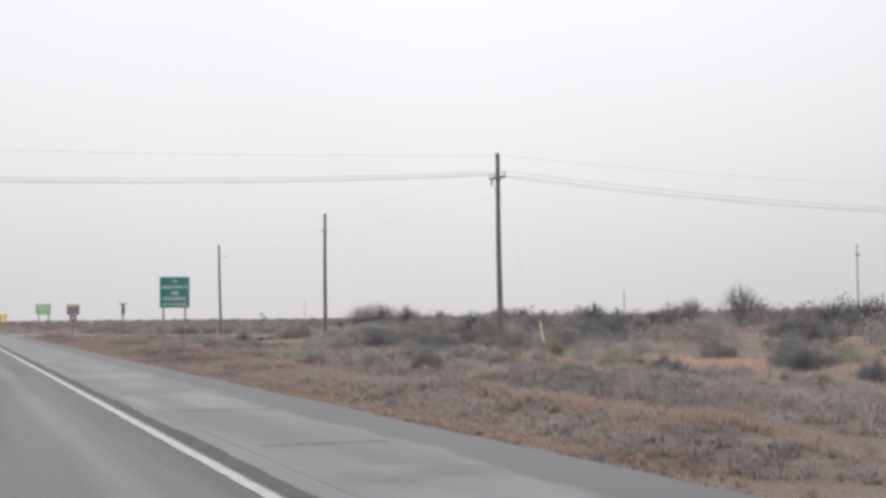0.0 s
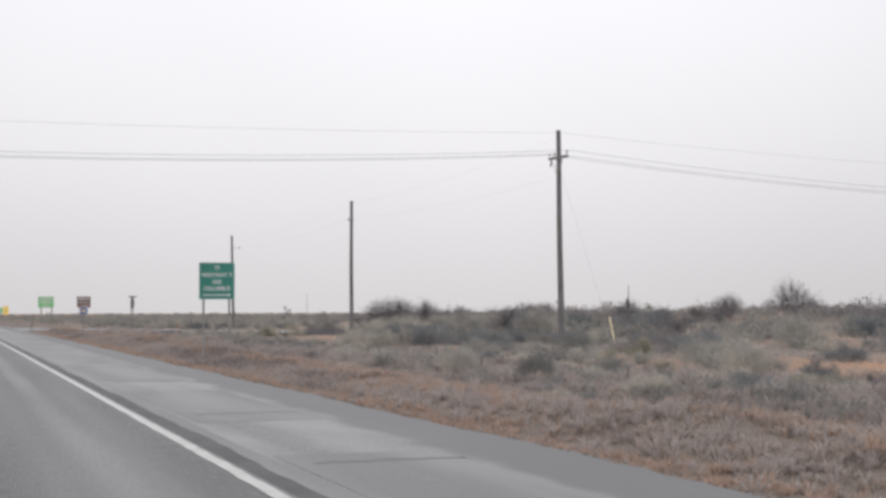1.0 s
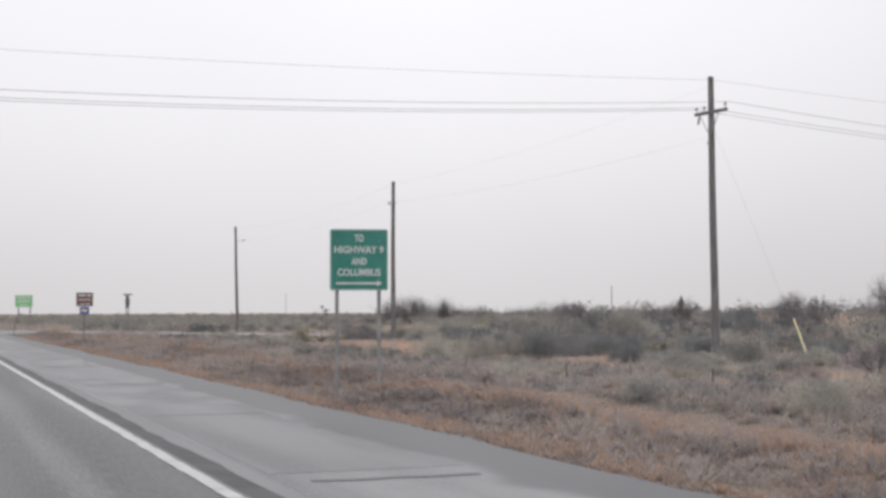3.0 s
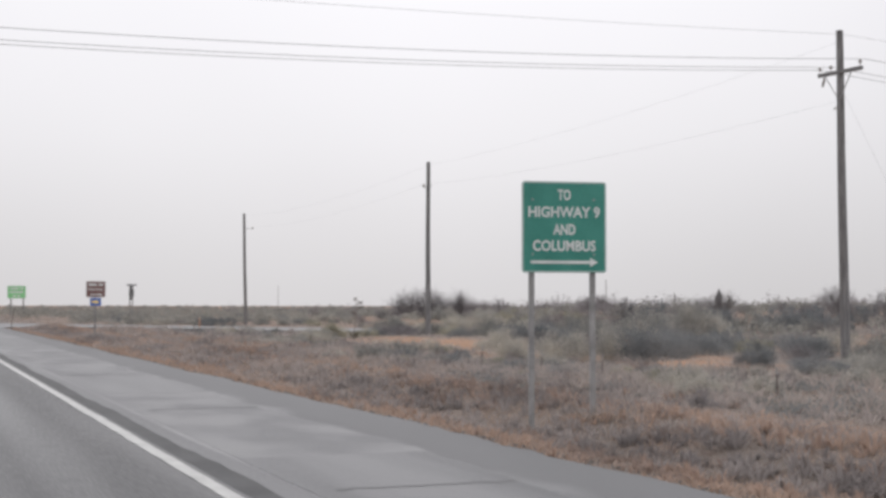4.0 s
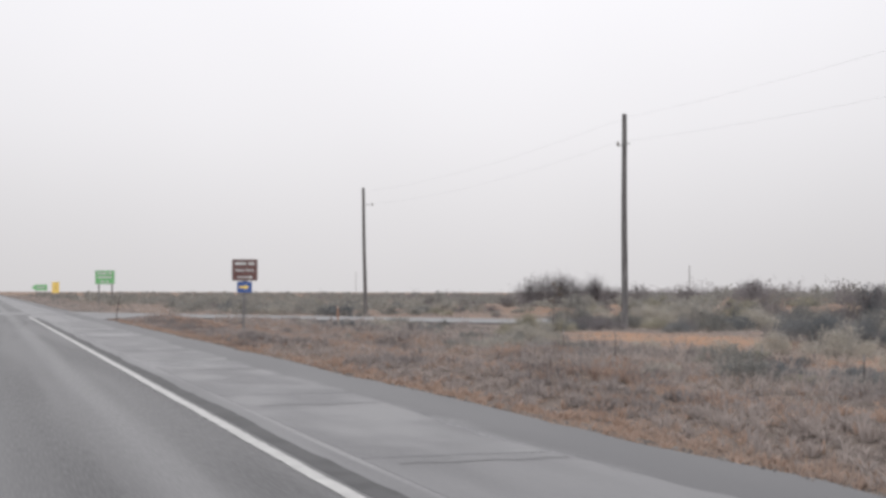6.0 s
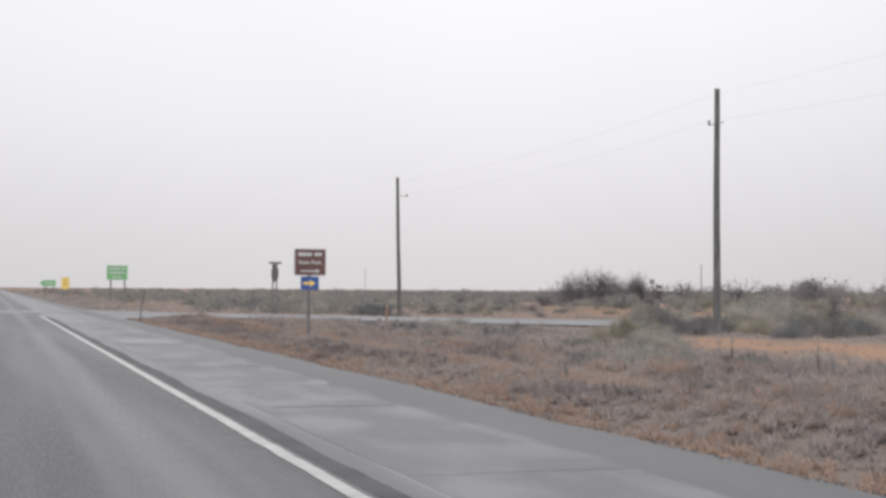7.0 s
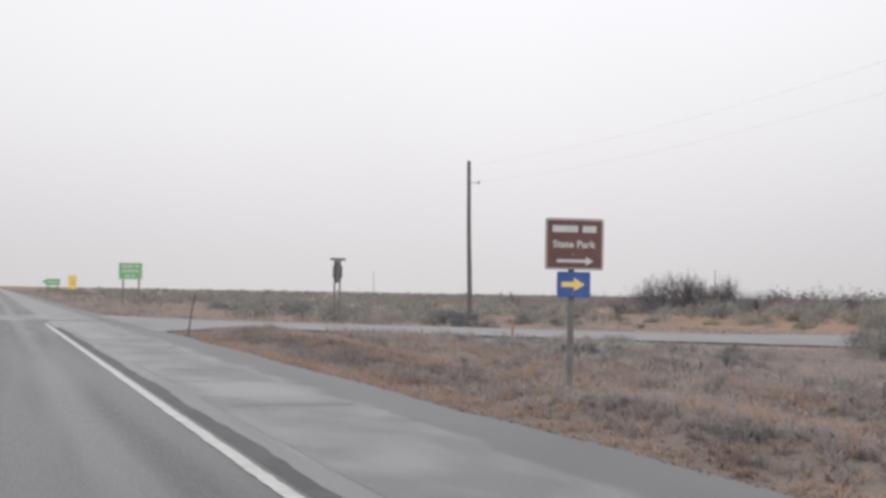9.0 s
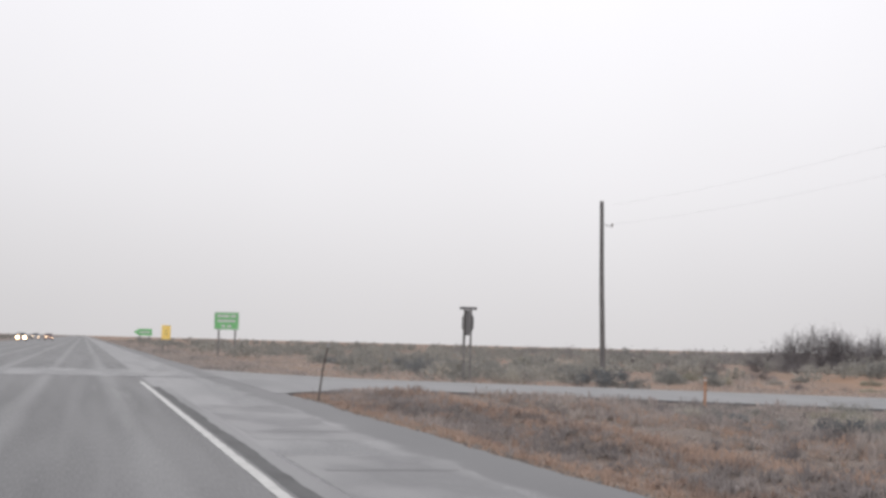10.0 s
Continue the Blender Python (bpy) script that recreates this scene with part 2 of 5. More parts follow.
_nt.links.new(_bs.inputs["Roughness"].links[0].from_socket, _mm.inputs[0])
_nt.links.new(_mr.outputs[0], _mm.inputs[1])
_nt.links.new(_mm.outputs[0], _bs.inputs["Roughness"])
M_OUTER = material("smooth_dark_shoulder_strip", [(0.036, 0.036, 0.039), (0.055, 0.055, 0.06), (0.085, 0.085, 0.09)], 0.8, 60, (0.42, 0.62), bump=0.3, depth=0.006, stretch=(1.2, 0.1, 1), spec=(0.3, 0.6))
M_OVERLAY = material("pale_worn_overlay", [(0.048, 0.048, 0.052), (0.072, 0.072, 0.077), (0.11, 0.11, 0.114)], 0.9, 60, (0.4, 0.72), bump=0.35, depth=0.006, stretch=(1.0, 0.5, 1), band=(0.38, 0.62), spec=(0.24, 0.55))
M_EARTH = material("desert_soil", [(0.080, 0.066, 0.058), (0.105, 0.086, 0.075), (0.136, 0.110, 0.095)], 0.35, 9, (0.85, 0.97), bump=0.6, depth=0.03, spec=0.2, detail=8)
# bare reddish sand where the soil is not covered by litter
_nt = M_EARTH.node_tree
_at = _nt.nodes.new("ShaderNodeAttribute")
_at.attribute_name = "bare_sand"
_sn = _nt.nodes.new("ShaderNodeTexNoise")
_sn.inputs["Scale"].default_value, _sn.inputs["Detail"].default_value = 0.8, 6
_sr = _nt.nodes.new("ShaderNodeValToRGB")
_sr.color_ramp.elements[0].position, _sr.color_ramp.elements[0].color = 0.35, (0.20, 0.118, 0.073, 1)
_sr.color_ramp.elements[1].position, _sr.color_ramp.elements[1].color = 0.65, (0.285, 0.18, 0.118, 1)
_sm = _nt.nodes.new("ShaderNodeMix")
_sm.data_type = "RGBA"
_bs = _nt.nodes["Principled BSDF"]
_old = _bs.inputs["Base Color"].links[0].from_socket
_nt.links.new(_sn.outputs[0], _sr.inputs[0])
_nt.links.new(_at.outputs["Fac"], _sm.inputs[0])
_nt.links.new(_old, _sm.inputs[6])
_nt.links.new(_sr.outputs[0], _sm.inputs[7])
_nt.links.new(_sm.outputs[2], _bs.inputs["Base Color"])
M_STONE = material("grey_gravel", [(0.06, 0.057, 0.053), (0.10, 0.093, 0.087), (0.16, 0.147, 0.137)], 3, 30, (0.6, 0.85), bump=0, island=0.2, spec=0.3)
M_GRASS = material("dry_brown_grass", [(0.196, 0.168, 0.154), (0.258, 0.207, 0.181), (0.324, 0.238, 0.189), (0.309, 0.244, 0.205), (0.221, 0.194, 0.179)], 0.22, 1.6, (0.8, 0.95), bump=0, island=0.02, spec=0.2, band=(0.38, 0.62), thin=0.45, stretch=(1, 0.5, 1))
M_RUST = material("rust_brown_bunchgrass", [(0.180, 0.144, 0.129), (0.270, 0.201, 0.169), (0.363, 0.263, 0.209), (0.319, 0.248, 0.209), (0.221, 0.181, 0.165)], 0.3, 1.4, (0.8, 0.95), bump=0, island=0.03, spec=0.2, band=(0.36, 0.64), thin=0.45, stretch=(1, 0.5, 1))
M_MAUVE = material("dead_mauve_weeds", [(0.158, 0.142, 0.140), (0.247, 0.221, 0.214), (0.336, 0.292, 0.272), (0.289, 0.259, 0.246)], 0.3, 1.4, (0.8, 0.95), bump=0, island=0.03, spec=0.2, band=(0.36, 0.64), thin=0.45, stretch=(1, 0.5, 1))
M_GRASS_GREY = material("weathered_grey_grass", [(0.190, 0.177, 0.171), (0.270, 0.243, 0.232), (0.345, 0.299, 0.272), (0.305, 0.276, 0.257)], 0.25, 1.6, (0.8, 0.95), bump=0, island=0.02, spec=0.2, band=(0.38, 0.62), thin=0.45, stretch=(1, 0.5, 1))
M_SAGE = material("grey_green_leaves", [(0.160, 0.162, 0.155), (0.247, 0.242, 0.230), (0.335, 0.321, 0.294), (0.407, 0.379, 0.332)], 1.2, 9, (0.7, 0.9), bump=0, island=0.02, each=0.16, spec=0.2, thin=0.45)
M_SALT = material("dark_bluish_leaves", [(0.118, 0.127, 0.134), (0.168, 0.176, 0.183), (0.230, 0.231, 0.231)], 1.2, 9, (0.7, 0.9), bump=0, island=0.02, each=0.12, spec=0.2, thin=0.45)
M_OLIVE = material("olive_leaves", [(0.20, 0.196, 0.162), (0.275, 0.262, 0.212), (0.34, 0.318, 0.255)], 1.2, 9, (0.7, 0.9), bump=0, island=0.02, each=0.12, spec=0.2, thin=0.45)
M_DARK = material("dark_mesquite_twigs", [(0.138, 0.128, 0.134), (0.200, 0.187, 0.193), (0.263, 0.243, 0.244)], 1.2, 9, (0.7, 0.9), bump=0, island=0.03, spec=0.2, thin=0.4)
M_TWIG = material("grey_brown_bark", [(0.12, 0.107, 0.097), (0.19, 0.168, 0.15)], 4, 30, (0.8, 0.95), bump=0, spec=0.2)
M_FAR = material("far_scrub_leaves", [(0.185, 0.184, 0.177), (0.245, 0.24, 0.224), (0.31, 0.296, 0.264)], 0.1, 1, (0.8, 0.95), bump=0, island=0.03, spec=0.2, thin=0.45)
M_WOOD = material("weathered_pole_wood", [(0.076, 0.074, 0.075), (0.140, 0.136, 0.137), (0.244, 0.237, 0.238)], 3, 40, (0.75, 0.95), bump=0.6, depth=0.01, stretch=(6, 6, 0.5))
M_STEEL = material("galvanised_steel", [(0.20, 0.20, 0.205), (0.30, 0.30, 0.305), (0.38, 0.38, 0.385)], 5, 40, (0.45, 0.65), metal=0.5, bump=0.1, depth=0.002)
M_POST = material("dull_dark_steel_post", [(0.14, 0.137, 0.137), (0.20, 0.196, 0.195), (0.26, 0.255, 0.253)], 5, 40, (0.5, 0.7), metal=0.3, bump=0.1, depth=0.002)
# paler copy of the post steel; the extra lightness stands in for haze
M_HAZE_POST = material("haze_pale_post", [(0.19, 0.187, 0.187), (0.26, 0.256, 0.255), (0.33, 0.325, 0.323)], 5, 40, (0.5, 0.7), metal=0.3, bump=0.1, depth=0.002)
M_BACK = material("dull_aluminium_back", [(0.13, 0.13, 0.135), (0.18, 0.18, 0.185), (0.22, 0.22, 0.225)], 4, 30, (0.5, 0.7), metal=0.3, bump=0.1, depth=0.002)
M_WIRE = material("dark_conductor", [(0.16, 0.16, 0.165), (0.24, 0.24, 0.245)], 3, 30, (0.5, 0.7), bump=0)
M_CERAMIC = material("brown_porcelain", [(0.16, 0.13, 0.12), (0.22, 0.19, 0.18)], 4, 30, (0.2, 0.35), bump=0)
M_GREEN = material("green_sign_sheeting", [(0.022, 0.165, 0.13), (0.032, 0.20, 0.16), (0.046, 0.235, 0.19)], 2.5, 40, (0.3, 0.5), bump=0.05, depth=0.001)
# far-sign green, lightened in its colour for returned headlight and haze
M_LIT_GREEN = material("headlit_green_sheeting", [(0.15, 0.45, 0.17), (0.19, 0.52, 0.21), (0.24, 0.58, 0.26)], 2.0, 40, (0.35, 0.55), bump=0.05, depth=0.001)
M_WHITE = material("white_sign_sheeting", [(0.48, 0.50, 0.495), (0.58, 0.60, 0.59), (0.68, 0.68, 0.67)], 4, 40, (0.35, 0.5), bump=0.05, depth=0.001)
M_BROWN = material("brown_sign_sheeting", [(0.118, 0.060, 0.056), (0.155, 0.078, 0.072), (0.19, 0.097, 0.09)], 3, 40, (0.35, 0.55), bump=0.05, depth=0.001)
M_BLUE = material("blue_sign_sheeting", [(0.04, 0.095, 0.30), (0.055, 0.125, 0.37), (0.075, 0.15, 0.42)], 3, 40, (0.35, 0.55), bump=0.05, depth=0.001)
# yellow made paler to carry the headlight glow of the sheeting
M_YELLOW = material("yellow_sign_sheeting", [(0.88, 0.60, 0.14), (0.93, 0.68, 0.20), (0.95, 0.74, 0.26)], 3, 40, (0.35, 0.55), bump=0.05, depth=0.001)
M_BLACK = material("black_sign_sheeting", [(0.02, 0.02, 0.02), (0.04, 0.04, 0.04)], 3, 40, (0.4, 0.6), bump=0)
M_RED = material("red_sign_sheeting", [(0.25, 0.015, 0.015), (0.33, 0.02, 0.02)], 3, 40, (0.35, 0.5), bump=0)
M_GUARD = material("faded_yellow_plastic", [(0.50, 0.40, 0.20), (0.62, 0.52, 0.30), (0.68, 0.60, 0.42)], 3, 40, (0.5, 0.7), bump=0.1, depth=0.002)
M_ORANGE = material("faded_orange_plastic", [(0.34, 0.18, 0.11), (0.44, 0.25, 0.16)], 4, 40, (0.5, 0.7), bump=0.05, depth=0.001)
M_TPOST = material("dark_post_paint", [(0.05, 0.045, 0.04), (0.10, 0.085, 0.075)], 6, 40, (0.6, 0.85), bump=0.1, depth=0.002)
M_CARBODY = material("dull_red_car_paint", [(0.2, 0.13, 0.12), (0.26, 0.17, 0.155)], 2, 20, (0.25, 0.35), bump=0)
# body grey picked to imitate haze in front of the far cars
M_CARHAZE = material("haze_grey_car", [(0.24, 0.24, 0.25), (0.3, 0.3, 0.31)], 2, 20, (0.25, 0.35), bump=0)
M_RUBBER = material("tyre_rubber", [(0.015, 0.015, 0.015), (0.03, 0.03, 0.03)], 6, 60, (0.7, 0.9), bump=0)
M_GLASS = material("dark_car_glass", [(0.02, 0.022, 0.025), (0.03, 0.032, 0.035)], 1, 10, (0.05, 0.1), bump=0)
M_LAMP, _n, _l, _b = nodes_of("lit_headlight")
_b.inputs["Emission Color"].default_value, _b.inputs["Emission Strength"].default_value = (1.0, 0.66, 0.36, 1), 14.0


# ---- mesh helpers ----
def fast_mesh(name, verts, faces, mat):
    """A mesh from numpy arrays: verts (n, 3), faces (m, 3 or 4)."""
    me = bpy.data.meshes.new(name)
    k = faces.shape[1]
    me.vertices.add(len(verts))
    me.vertices.foreach_set("co", np.asarray(verts, np.float32).ravel())
    me.loops.add(faces.size)
    me.loops.foreach_set("vertex_index", faces.astype(np.int32).ravel())
    me.polygons.add(len(faces))
    me.polygons.foreach_set("loop_start", np.arange(0, faces.size, k, dtype=np.int32))
    me.materials.append(mat)
    me.update(calc_edges=True)
    return me


def part(name, bm, mat, parent=None, label="", smooth=False):
    me = bpy.data.meshes.new(name)
    bm.normal_update()
    bm.to_mesh(me)
    bm.free()
    me.materials.append(mat)
    if smooth:
        me.polygons.foreach_set("use_smooth", [True] * len(me.polygons))
    ob = new(name, me)
    ob.parent = parent
    if label:
        tagged(ob, label)
    return ob


def thing(name, label, category, group="", at=(0, 0, 0), turn=0.0):
    ob = new(name)
    ob.empty_display_size = 0.2
    ob.matrix_basis = pose(*at, 0, 0, turn)
    return tagged(ob, label, category, group)


def box(bm, a, b, bevel=0.0):
    """An axis-aligned box from corner a to corner b."""
    a, b = Vector(a), Vector(b)
    size, mid = b - a, (a + b) / 2
    made = bmesh.ops.create_cube(bm, size=1.0, matrix=Matrix.LocRotScale(mid, None, size))
    if bevel:
        edges = list({e for v in made["verts"] for e in v.link_edges})
        bmesh.ops.bevel(bm, geom=edges, offset=bevel, segments=2, affect="EDGES")
    return bm


def tube(bm, points, radii, sides=8):
    """A tube along points with a radius at each."""
    rings = []
    for i, pt in enumerate(points):
        pt = Vector(pt)
        ahead = Vector(points[min(i + 1, len(points) - 1)]) - Vector(points[max(i - 1, 0)])
        ahead.normalize()
        side = ahead.cross(Vector((0.31, 0.94, 0.13)))
        side.normalize()
        over = ahead.cross(side)
        r = radii[i] if hasattr(radii, "__len__") else radii
        rings.append([bm.verts.new(pt + r * (side * math.cos(2 * math.pi * k / sides) + over * math.sin(2 * math.pi * k / sides))) for k in range(sides)])
    for a, b in zip(rings, rings[1:]):
        for k in range(sides):
            bm.faces.new((a[k], a[(k + 1) % sides], b[(k + 1) % sides], b[k]))
    bm.faces.new(rings[0][::-1])
    bm.faces.new(rings[-1])
    return bm


def plate(bm, outline, y0, y1):
    """A plate in the xz plane with that outline (x, z), from y0 to y1."""
    a = [bm.verts.new((x, y0, z)) for x, z in outline]
    b = [bm.verts.new((x, y1, z)) for x, z in outline]
    bm.faces.new(a)
    bm.faces.new(b[::-1])
    for i in range(len(a)):
        j = (i + 1) % len(a)
        bm.faces.new((a[j], a[i], b[i], b[j]))
    bmesh.ops.recalc_face_normals(bm, faces=bm.faces[:])
    return bm


def rounded(x0, z0, x1, z1, r, n=5):
    out = []
    for cx, cz, start in ((x1 - r, z1 - r, 0), (x0 + r, z1 - r, 90), (x0 + r, z0 + r, 180), (x1 - r, z0 + r, 270)):
        for k in range(n + 1):
            a = radians(start + 90 * k / n)
            out.append((cx + r * math.cos(a), cz + r * math.sin(a)))
    return out


def border(bm, x0, z0, x1, z1, r, w, y0, y1):
    """A raised frame line that follows a rounded rectangle."""
    outer, inner = rounded(x0, z0, x1, z1, r), rounded(x0 + w, z0 + w, x1 - w, z1 - w, max(r - w, 0.004))
    rows = [[bm.verts.new((x, y, z)) for x, z in o] for o, y in ((outer, y1), (outer, y0), (inner, y0), (inner, y1))]
    for a, b in zip(rows, rows[1:]):
        for i in range(len(a)):
            j = (i + 1) % len(a)
            bm.faces.new((a[i], a[j], b[j], b[i]))
    bmesh.ops.recalc_face_normals(bm, faces=bm.faces[:])
    return bm


def lettering(name, text, height, cx, cz, y, mat, parent, width=None):
    """One line of capitals in the built-in font, standing in the xz plane and facing -y."""
    cu = bpy.data.curves.new(name, "FONT")
    cu.body, cu.align_x, cu.align_y = text, "CENTER", "CENTER"
    cu.size, cu.extrude, cu.offset = height / 0.70, 0.0012, 0.004
    cu.resolution_u = 3
    tmp = new(name, cu)
    bpy.context.view_layer.update()
    me = bpy.data.meshes.new_from_object(tmp.evaluated_get(bpy.context.evaluated_depsgraph_get()))
    bpy.data.objects.remove(tmp)
    xs = [v.co.x for v in me.vertices]
    zs = [v.co.y for v in me.vertices]
    sx = width / (max(xs) - min(xs)) if width else 1.0
    me.transform(Matrix.Translation((cx, y, cz)) @ Matrix.Rotation(radians(90), 4, "X") @ Matrix.Diagonal((sx, 1, 1, 1)) @ Matrix.Translation((-(max(xs) + min(xs)) / 2, -(max(zs) + min(zs)) / 2, 0)))
    me.materials.clear()
    me.materials.append(mat)
    ob = new(name, me)
    ob.parent = parent
    return ob


def arrow(bm, x0, x1, z, shaft, head, y0, y1):
    s, h = shaft / 2, head / 2
    return plate(bm, [(x0, z - s), (x1 - head * 0.9, z - s), (x1 - head * 0.9, z - h), (x1, z), (x1 - head * 0.9, z + h), (x1 - head * 0.9, z + s), (x0, z + s)], y0, y1)


# ---- the lie of the land ----
WAVES = np.random.RandomState(3)
_dir = WAVES.uniform(0, 2 * np.pi, 28)
_len = np.geomspace(4, 60, 28)
_pha = WAVES.uniform(0, 2 * np.pi, 28)


def swell(x, y):
    s = 0
    for d, l, p in zip(_dir, _len, _pha):
        s = s + np.sin((x * np.cos(d) + y * np.sin(d)) * 2 * np.pi / l + p) * (l / 60) ** 0.4
    return s / 5.0


def smooth(a, b, x):
    t = np.clip((x - a) / (b - a), 0, 1)
    return t * t * (3 - 2 * t)


NEAR_EDGE, FAR_EDGE = 119.2, 130.2


def side_edges(x):
    """The side road's two edges (y) and their heights at x, with the flare where it meets the highway."""
    flare = np.clip(9.0 - x, 0, 6.5) ** 2
    drop = np.clip(x - 6, 0, 24)
    return NEAR_EDGE - 0.13 * flare - 0.05 * (x - 3), FAR_EDGE + 0.26 * flare - 0.05 * (x - 3), -0.021 * drop, -0.016 * drop


def land(x, y):
    x, y = np.asarray(x, float), np.asarray(y, float)
    right = np.where(x > 0, x - 3.2, -x - 14.6)
    d = np.clip(right, 0, None)
    z = -0.05 - 0.10 * smooth(0, 1.2, d) - 0.35 * smooth(1, 22, d)
    z = z + swell(x, y) * (0.02 + 0.18 * smooth(6, 22, d) + 0.25 * smooth(30, 90, d))
    z = z + np.where(x > 0, 1.12 * smooth(34, 78, x) * smooth(260, 150, y), 0) + 0.12 * swell(x * 2.7, y * 2.1) * smooth(0.8, 3, d) * smooth(60, 20, d)
    z = z + np.where(x > 0, 0.23 * np.exp(-((d - 2.3 - 0.5 * swell(y * 0.9, y * 0.4)) / 0.95) ** 2) - 0.15 * np.exp(-((d - 5.0) / 1.4) ** 2), 0)
    z = z + np.where(x > 0, (0.045 * swell(x * 7.3, y * 5.1) + 0.03 * swell(x * 15 + 3, y * 11)) * smooth(0.5, 1.6, d) * smooth(30, 14, d), 0)
    z = np.where(right < 0, -0.16, z)
    yn, yf, zn, zf = side_edges(x)
    k = np.clip((y - yn) / (yf - yn), 0, 1)
    road = zn + (zf - zn) * k - 0.07
    near = smooth(5.0, 0.6, np.where(y < yn, yn - y, np.where(y > yf, y - yf, 0)))
    near = np.where(x > 2.6, near, 0) * smooth(160, 60, x)
    return z + (road - z) * near


def axis(a, b, step, far, grow=1.22):
    v = list(np.arange(a, b, step))
    s = step
    while v[-1] < far:
        s *= grow
        v.append(v[-1] + s)
    return v


xs = np.array([-q for q in axis(16, 17, 2.0, 4200)][::-1] + list(np.arange(-15.4, 3, 0.8)) + list(np.arange(3, 22, 0.36)) + axis(22, 70, 0.7, 4300))
ys = np.array([-q for q in axis(40, 41, 4.0, 900)][::-1] + axis(-38, 190, 0.65, 4600))
gx, gy = np.meshgrid(xs, ys)
gz = land(gx, gy)
grid = np.arange(gx.size).reshape(gx.shape)
quads = np.stack([grid[:-1, :-1], grid[:-1, 1:], grid[1:, 1:], grid[1:, :-1]], -1).reshape(-1, 4)
ground_me = fast_mesh("ground", np.stack([gx, gy, gz], -1).reshape(-1, 3), quads, M_EARTH)
ground_me.polygons.foreach_set("use_smooth", [True] * len(ground_me.polygons))
sand = 0.62 * smooth(9.0, 15.0, gx) * smooth(-0.1, 0.4, swell(gx * 1.6 + 11, gy * 1.3))
sand = sand * (1 - 0.6 * smooth(150, 240, gy))
# open sandy patches between the shrubs, and beyond the side road
SANDY = ((21.0, 94.6, 3.4), (21.5, 90.6, 2.8), (20.4, 49.5, 3.2), (23.0, 42.5, 4.0), (19.6, 54.0, 2.6), (21.7, 57.0, 2.4), (21.5, 68.0, 2.4),
         (18.4, 66.4, 2.6), (32.0, 107.0, 3.6), (37.5, 112.0, 5.0), (17.0, 34.0, 3.0))
BEYOND = ((36, 150, 9.0), (28, 141, 6.0), (43, 145, 7.0), (55, 178, 12.0), (30, 145, 7.0), (46, 141, 8.0))
for sx_, sy_, sr_ in SANDY + BEYOND:
    sand = np.maximum(sand, (0.42 if sy_ > 130 else 1.0) * smooth(1.2, 0.45, np.hypot(gx - sx_, (gy - sy_) * 0.7) / sr_ + 0.2 * swell(gx * 5, gy * 4)))
# a faint bare track along the verge
sand = np.maximum(sand, 0.28 * smooth(0.55, 0.2, np.abs(gx - 8.5 - 0.25 * swell(gy, gy * 0.3))) * smooth(24, 30, gy) * smooth(116, 108, gy))
sand = np.maximum(sand, 0.36 * smooth(130, 136, gy) * smooth(4.0, 7.0, gx))
ground_me.attributes.new("bare_sand", "FLOAT", "POINT").data.foreach_set("value", np.clip(sand, 0, 1).astype(np.float32).ravel())
ground = tagged(new("ground", ground_me), "reddish desert sand with dry grass and scrub", "ground", kind="structure")


def ribbon(name, left, right, y_list, top, thick, mat, label, category, kind="structure"):
    """A slab along the highway between two edges given as functions of y."""
    bm = bmesh.new()
    rows = []
    for y in y_list:
        l, r = left(y), right(y)
        rows.append([bm.verts.new(c) for c in ((l, y, top), (r, y, top), (r + thick * 0.8, y, top - thick), (l, y, top - thick))])
    for a, b in zip(rows, rows[1:]):
        for k in range(4):
            bm.faces.new((a[k], a[(k + 1) % 4], b[(k + 1) % 4], b[k]))
    bm.faces.new(rows[0][::-1])
    bm.faces.new(rows[-1])
    bmesh.ops.recalc_face_normals(bm, faces=bm.faces[:])
    return tagged(part(name, bm, mat), label, category, kind=kind)


LONG = [-60, -30] + list(np.arange(-10, 150, 0.5)) + [160, 200, 300, 500, 900, 1800]
edge_rng = random.Random(5)
ragged = {y: 3.2 + edge_rng.uniform(-0.05, 0.05) + 0.05 * math.sin(y * 0.7) for y in LONG}
road = ribbon("road", lambda y: -14.6, lambda y: 0.16, [-60, 0, 60, 120, 200, 400, 900, 1800], 0.0, 0.12, M_ASPHALT, "wet grey asphalt highway lanes", "road")
shoulder = ribbon("pavement", lambda y: 0.16, lambda y: ragged[y], LONG, -0.004, 0.12, M_SHOULDER, "wet grey paved road shoulder with a ragged edge", "pavement")
END = 121.8
line_rng = random.Random(8)
wear = {y: line_rng.uniform(-0.008, 0.008) for y in np.arange(-20, END, 0.25)}
ribbon("edge_line", lambda y: -0.078 + wear[y], lambda y: 0.044 + wear[y], list(wear), 0.006, 0.004, M_PAINT, "worn white painted road edge line", "road marking")
seal_edge = {y: 0.30 + line_rng.uniform(-0.018, 0.018) + 0.02 * math.sin(y * 0.9 + 1) for y in np.arange(-20, 118, 0.45)}
ribbon("trim", lambda y: 0.10, lambda y: seal_edge[y], list(seal_edge), 0.0015, 0.0012, M_SEAL, "dark sealed strip beside the edge line", "road joint")
ribbon("trim", lambda y: 0.26, lambda y: 0.50 + 0.02 * math.sin(y * 0.5), list(np.arange(-20, 118, 1.0)), -0.0024, 0.0012, M_OUTER, "worn edge of the sealed strip", "road joint")

